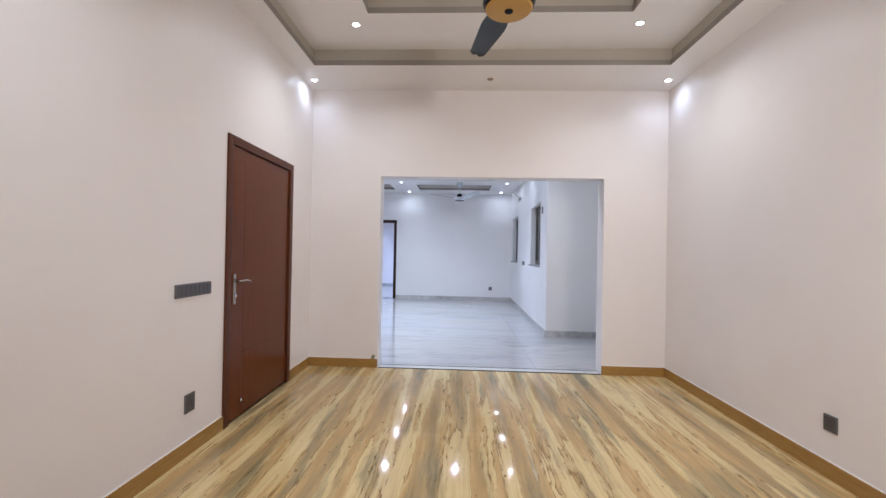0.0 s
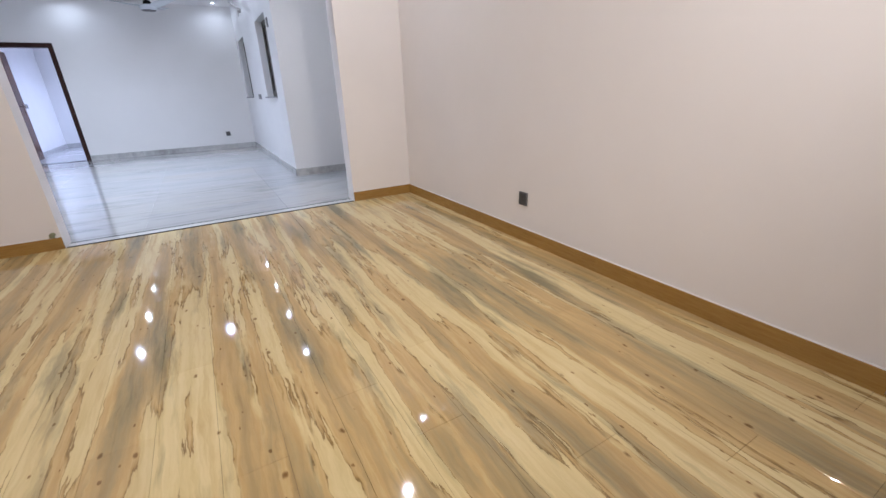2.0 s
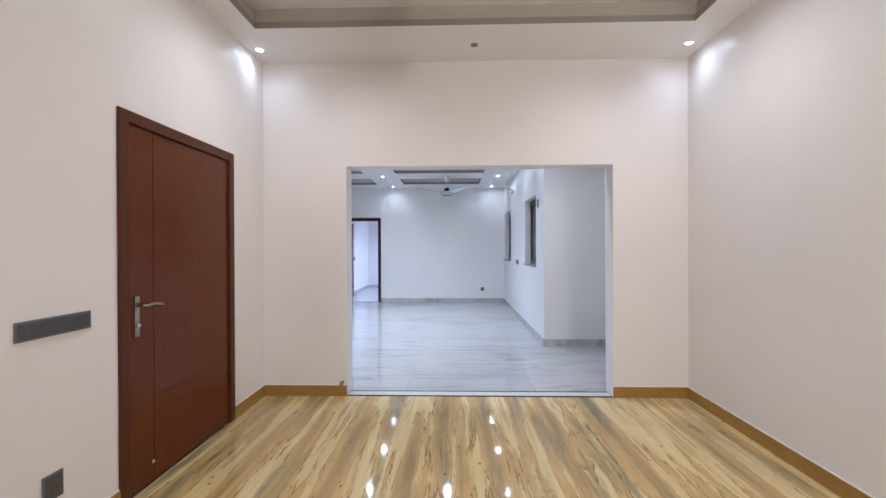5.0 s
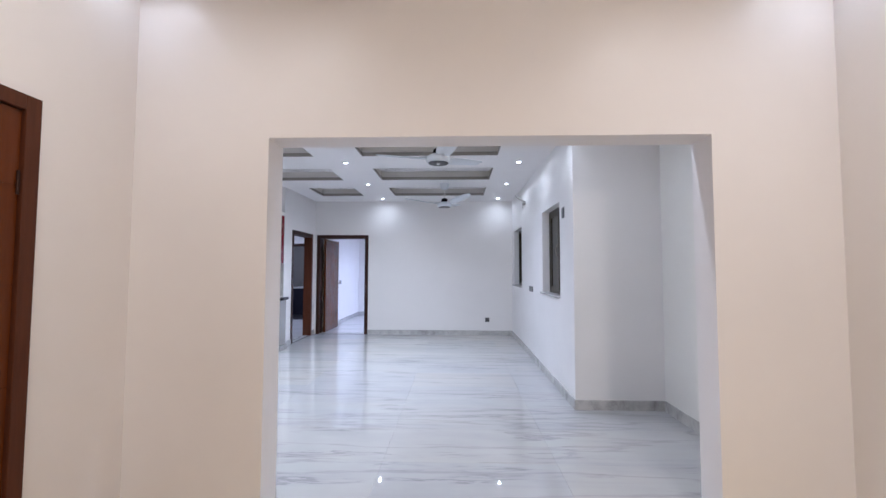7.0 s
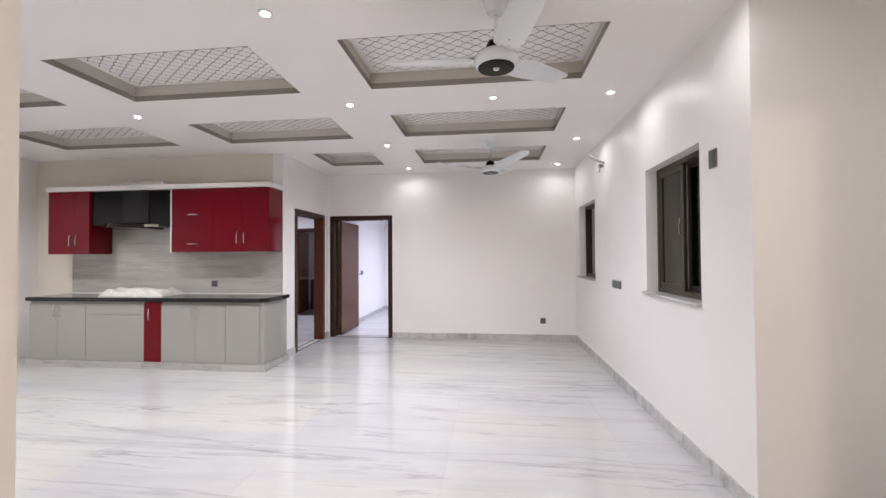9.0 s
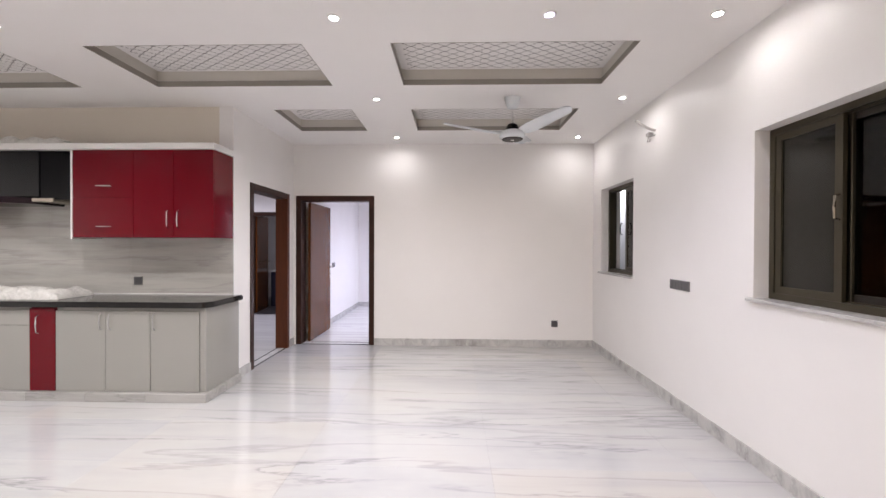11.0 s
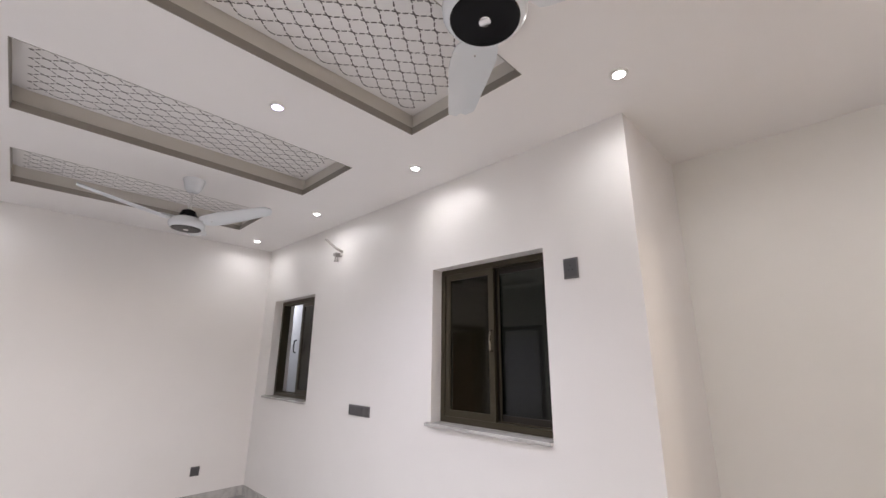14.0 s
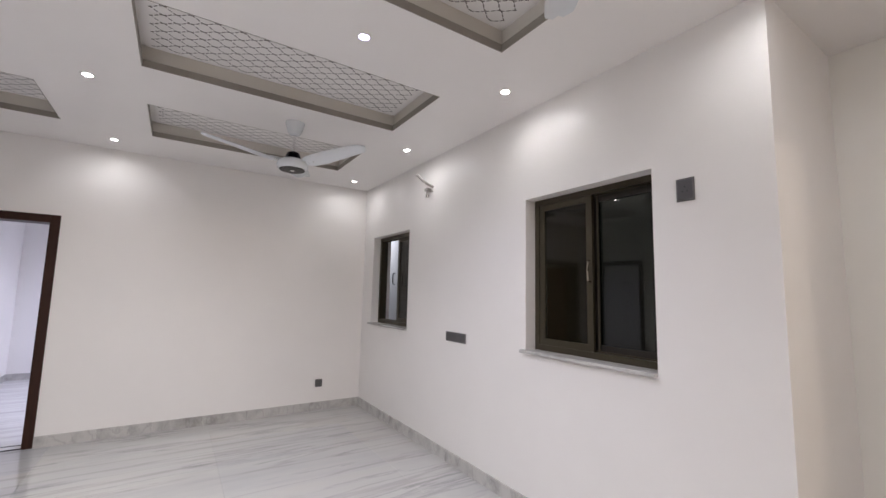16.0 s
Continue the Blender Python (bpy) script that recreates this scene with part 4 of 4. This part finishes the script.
hood = thing("cooker_hood", (-5.05, 9.15, 1.8), "black glass cooker hood with a steel chimney and smoked visor", "cooker hood")
part("chimney", soft_box(-5.28, -4.885, 9.00, YK - 0.013, 1.885, 2.333, 0.004), HOODSTEEL, hood, "dark steel chimney")
part("side_glass", soft_box(-4.883, -4.575, 9.01, YK - 0.013, 1.86, 2.333, 0.004), HOOD, hood, "black glass side")
part("side_glass", soft_box(-5.745, -5.282, 9.01, YK - 0.013, 1.86, 2.333, 0.004), HOOD, hood, "black glass side")
bm = bmesh.new()
n = 16
arc = [(-5.60 + 0.68 * k / n, 9.00 - 0.20 * math.sin(math.pi * k / n)) for k in range(n + 1)]
lo = [bm.verts.new((x, y, 1.815)) for x, y in arc]
hi = [bm.verts.new((x, y + 0.04, 1.875)) for x, y in arc]
lb = [bm.verts.new((x, 9.30, 1.815)) for x, y in arc]
hb = [bm.verts.new((x, 9.30, 1.875)) for x, y in arc]
for k in range(n):
    bm.faces.new((lo[k], lo[k + 1], hi[k + 1], hi[k]))
    bm.faces.new((hi[k], hi[k + 1], hb[k + 1], hb[k]))
    bm.faces.new((lb[k], lb[k + 1], lo[k + 1], lo[k]))
    bm.faces.new((hb[k], hb[k + 1], lb[k + 1], lb[k]))
bm.faces.new((lo[0], hi[0], hb[0], lb[0]))
bm.faces.new((lo[n], lb[n], hb[n], hi[n]))
bmesh.ops.recalc_face_normals(bm, faces=list(bm.faces))
part("visor", bm, SMOKE, hood, "curved smoked glass visor")
part("filter", soft_box(-4.918, -4.70, 8.96, 9.28, 1.832, 1.868, 0.004), STEEL, hood, "pale steel filter edge")


def crumpled(x0, x1, y0, y1, z0, h, seed, name, label):
    bm = bmesh.new()
    nx, ny = 46, 18
    grid = []
    for j in range(ny + 1):
        row = []
        for i in range(nx + 1):
            u, v = i / nx, j / ny
            edge = min(u, 1 - u, v, 1 - v)
            rise = min(1, edge * 9) ** 0.5
            q = Vector((u * 7, v * 3, seed))
            z = z0 + 0.004 + h * rise * (0.72 + 0.5 * noise.noise(q)) + 0.006 * noise.noise(q * 4) * rise
            x = x0 + (x1 - x0) * u + 0.015 * noise.noise(Vector((v * 6, seed, 3)))
            y = y0 + (y1 - y0) * v + 0.012 * noise.noise(Vector((u * 8, seed, 9)))
            row.append(bm.verts.new((x, y, z)))
        grid.append(row)
    for a, b in zip(grid, grid[1:]):
        for i in range(nx):
            bm.faces.new((a[i], a[i + 1], b[i + 1], b[i]))
    rim = grid[0] + [r[-1] for r in grid[1:]] + grid[-1][-2::-1] + [r[0] for r in grid[-2:0:-1]]
    foot = [bm.verts.new((v.co.x, v.co.y, z0 + 0.001)) for v in rim]
    for k in range(len(rim)):
        j = (k + 1) % len(rim)
        bm.faces.new((rim[k], foot[k], foot[j], rim[j]))
    bm.faces.new(foot)
    bmesh.ops.recalc_face_normals(bm, faces=list(bm.faces))
    return tagged(mesh_object(name, bm, FOIL, True), label, "plastic wrap")


crumpled(-5.45, -4.53, 8.81, 9.22, 0.903, 0.115, 1.3, "wrapped_hob", "hob wrapped in crumpled white plastic on the black worktop")
crumpled(-5.50, -4.64, 8.97, 9.29, 2.398, 0.07, 6.1, "plastic_wrap", "crumpled white plastic lying on the cornice board")


# ---- unseen lamps added outside both windows to brighten the boundary wall ----
for place, power in (((2.2, 14.0, 2.7), 85), ((2.2, 8.6, 3.3), 9)):
    lamp = bpy.data.lights.new("outside_lamp", "POINT")
    lamp.energy, lamp.color, lamp.shadow_soft_size = power, (0.85, 0.88, 1.0), 0.1
    ob = new("outside_lamp", lamp)
    ob.location = place


# ---- floor pieces, last ----
def pieces(parent, name, xs, ys, shift, m, gap, depth, z=0.0):
    """Rectangular pieces over cells xs by ys, with one mesh for each size."""
    cache = {}
    for i, (a, b) in enumerate(zip(xs, xs[1:])):
        off = shift[i % len(shift)]
        cuts = sorted({min(max(y + off, ys[0]), ys[-1]) for y in ys} | {ys[0], ys[-1]})
        for c, d in zip(cuts, cuts[1:]):
            w, l = b - a - gap, d - c - gap
            if l < 0.03:
                continue
            key = (round(w, 3), round(l, 3))
            if key not in cache:
                bm = bmesh.new()
                box(bm, 0, w, 0, l, -depth, 0)
                top = [e for e in bm.edges if all(v.co.z > -1e-4 for v in e.verts)]
                bmesh.ops.bevel(bm, geom=top, offset=0.0008, segments=1, affect="EDGES")
                me = bpy.data.meshes.new(name)
                bm.to_mesh(me)
                bm.free()
                me.materials.append(m)
                cache[key] = me
            ob = new(name, cache[key])
            ob.parent = parent
            ob.location = (a + gap / 2, c + gap / 2, z)


floor = tagged(new("floor"), "glossy wood-look plank floor in cream, tan and grey streaks", "", "", "structure")
width = 0.1952
xs = [XL + width * k for k in range(20)] + [XR]
ys = [YS + (YP - YS) * k / 4.4 for k in range(5)] + [YP]
ys = [-1.27, -0.07, 1.135, 2.34, 3.545, YP]
pieces(floor, "plank", xs, [YS] + ys[1:], (0.0, 0.485, -0.35, 0.15, -0.6, 0.33), PLANK, 0.0008, 0.009)

hall = tagged(new("floor_hall"), "polished white marble floor with fine grey streaks in large slabs", "", "", "structure")
tw = 1.255
xs = [XH] + [-0.60 + tw * k for k in range(-5, 3)] + [XR]
ys = [4.532] + [4.532 + 0.639 * k for k in range(1, 10)] + [YB + 0.03]
pieces(hall, "marble_slab", xs, ys, (0.0,), MARBLE_FLOOR, 0.0006, 0.003)
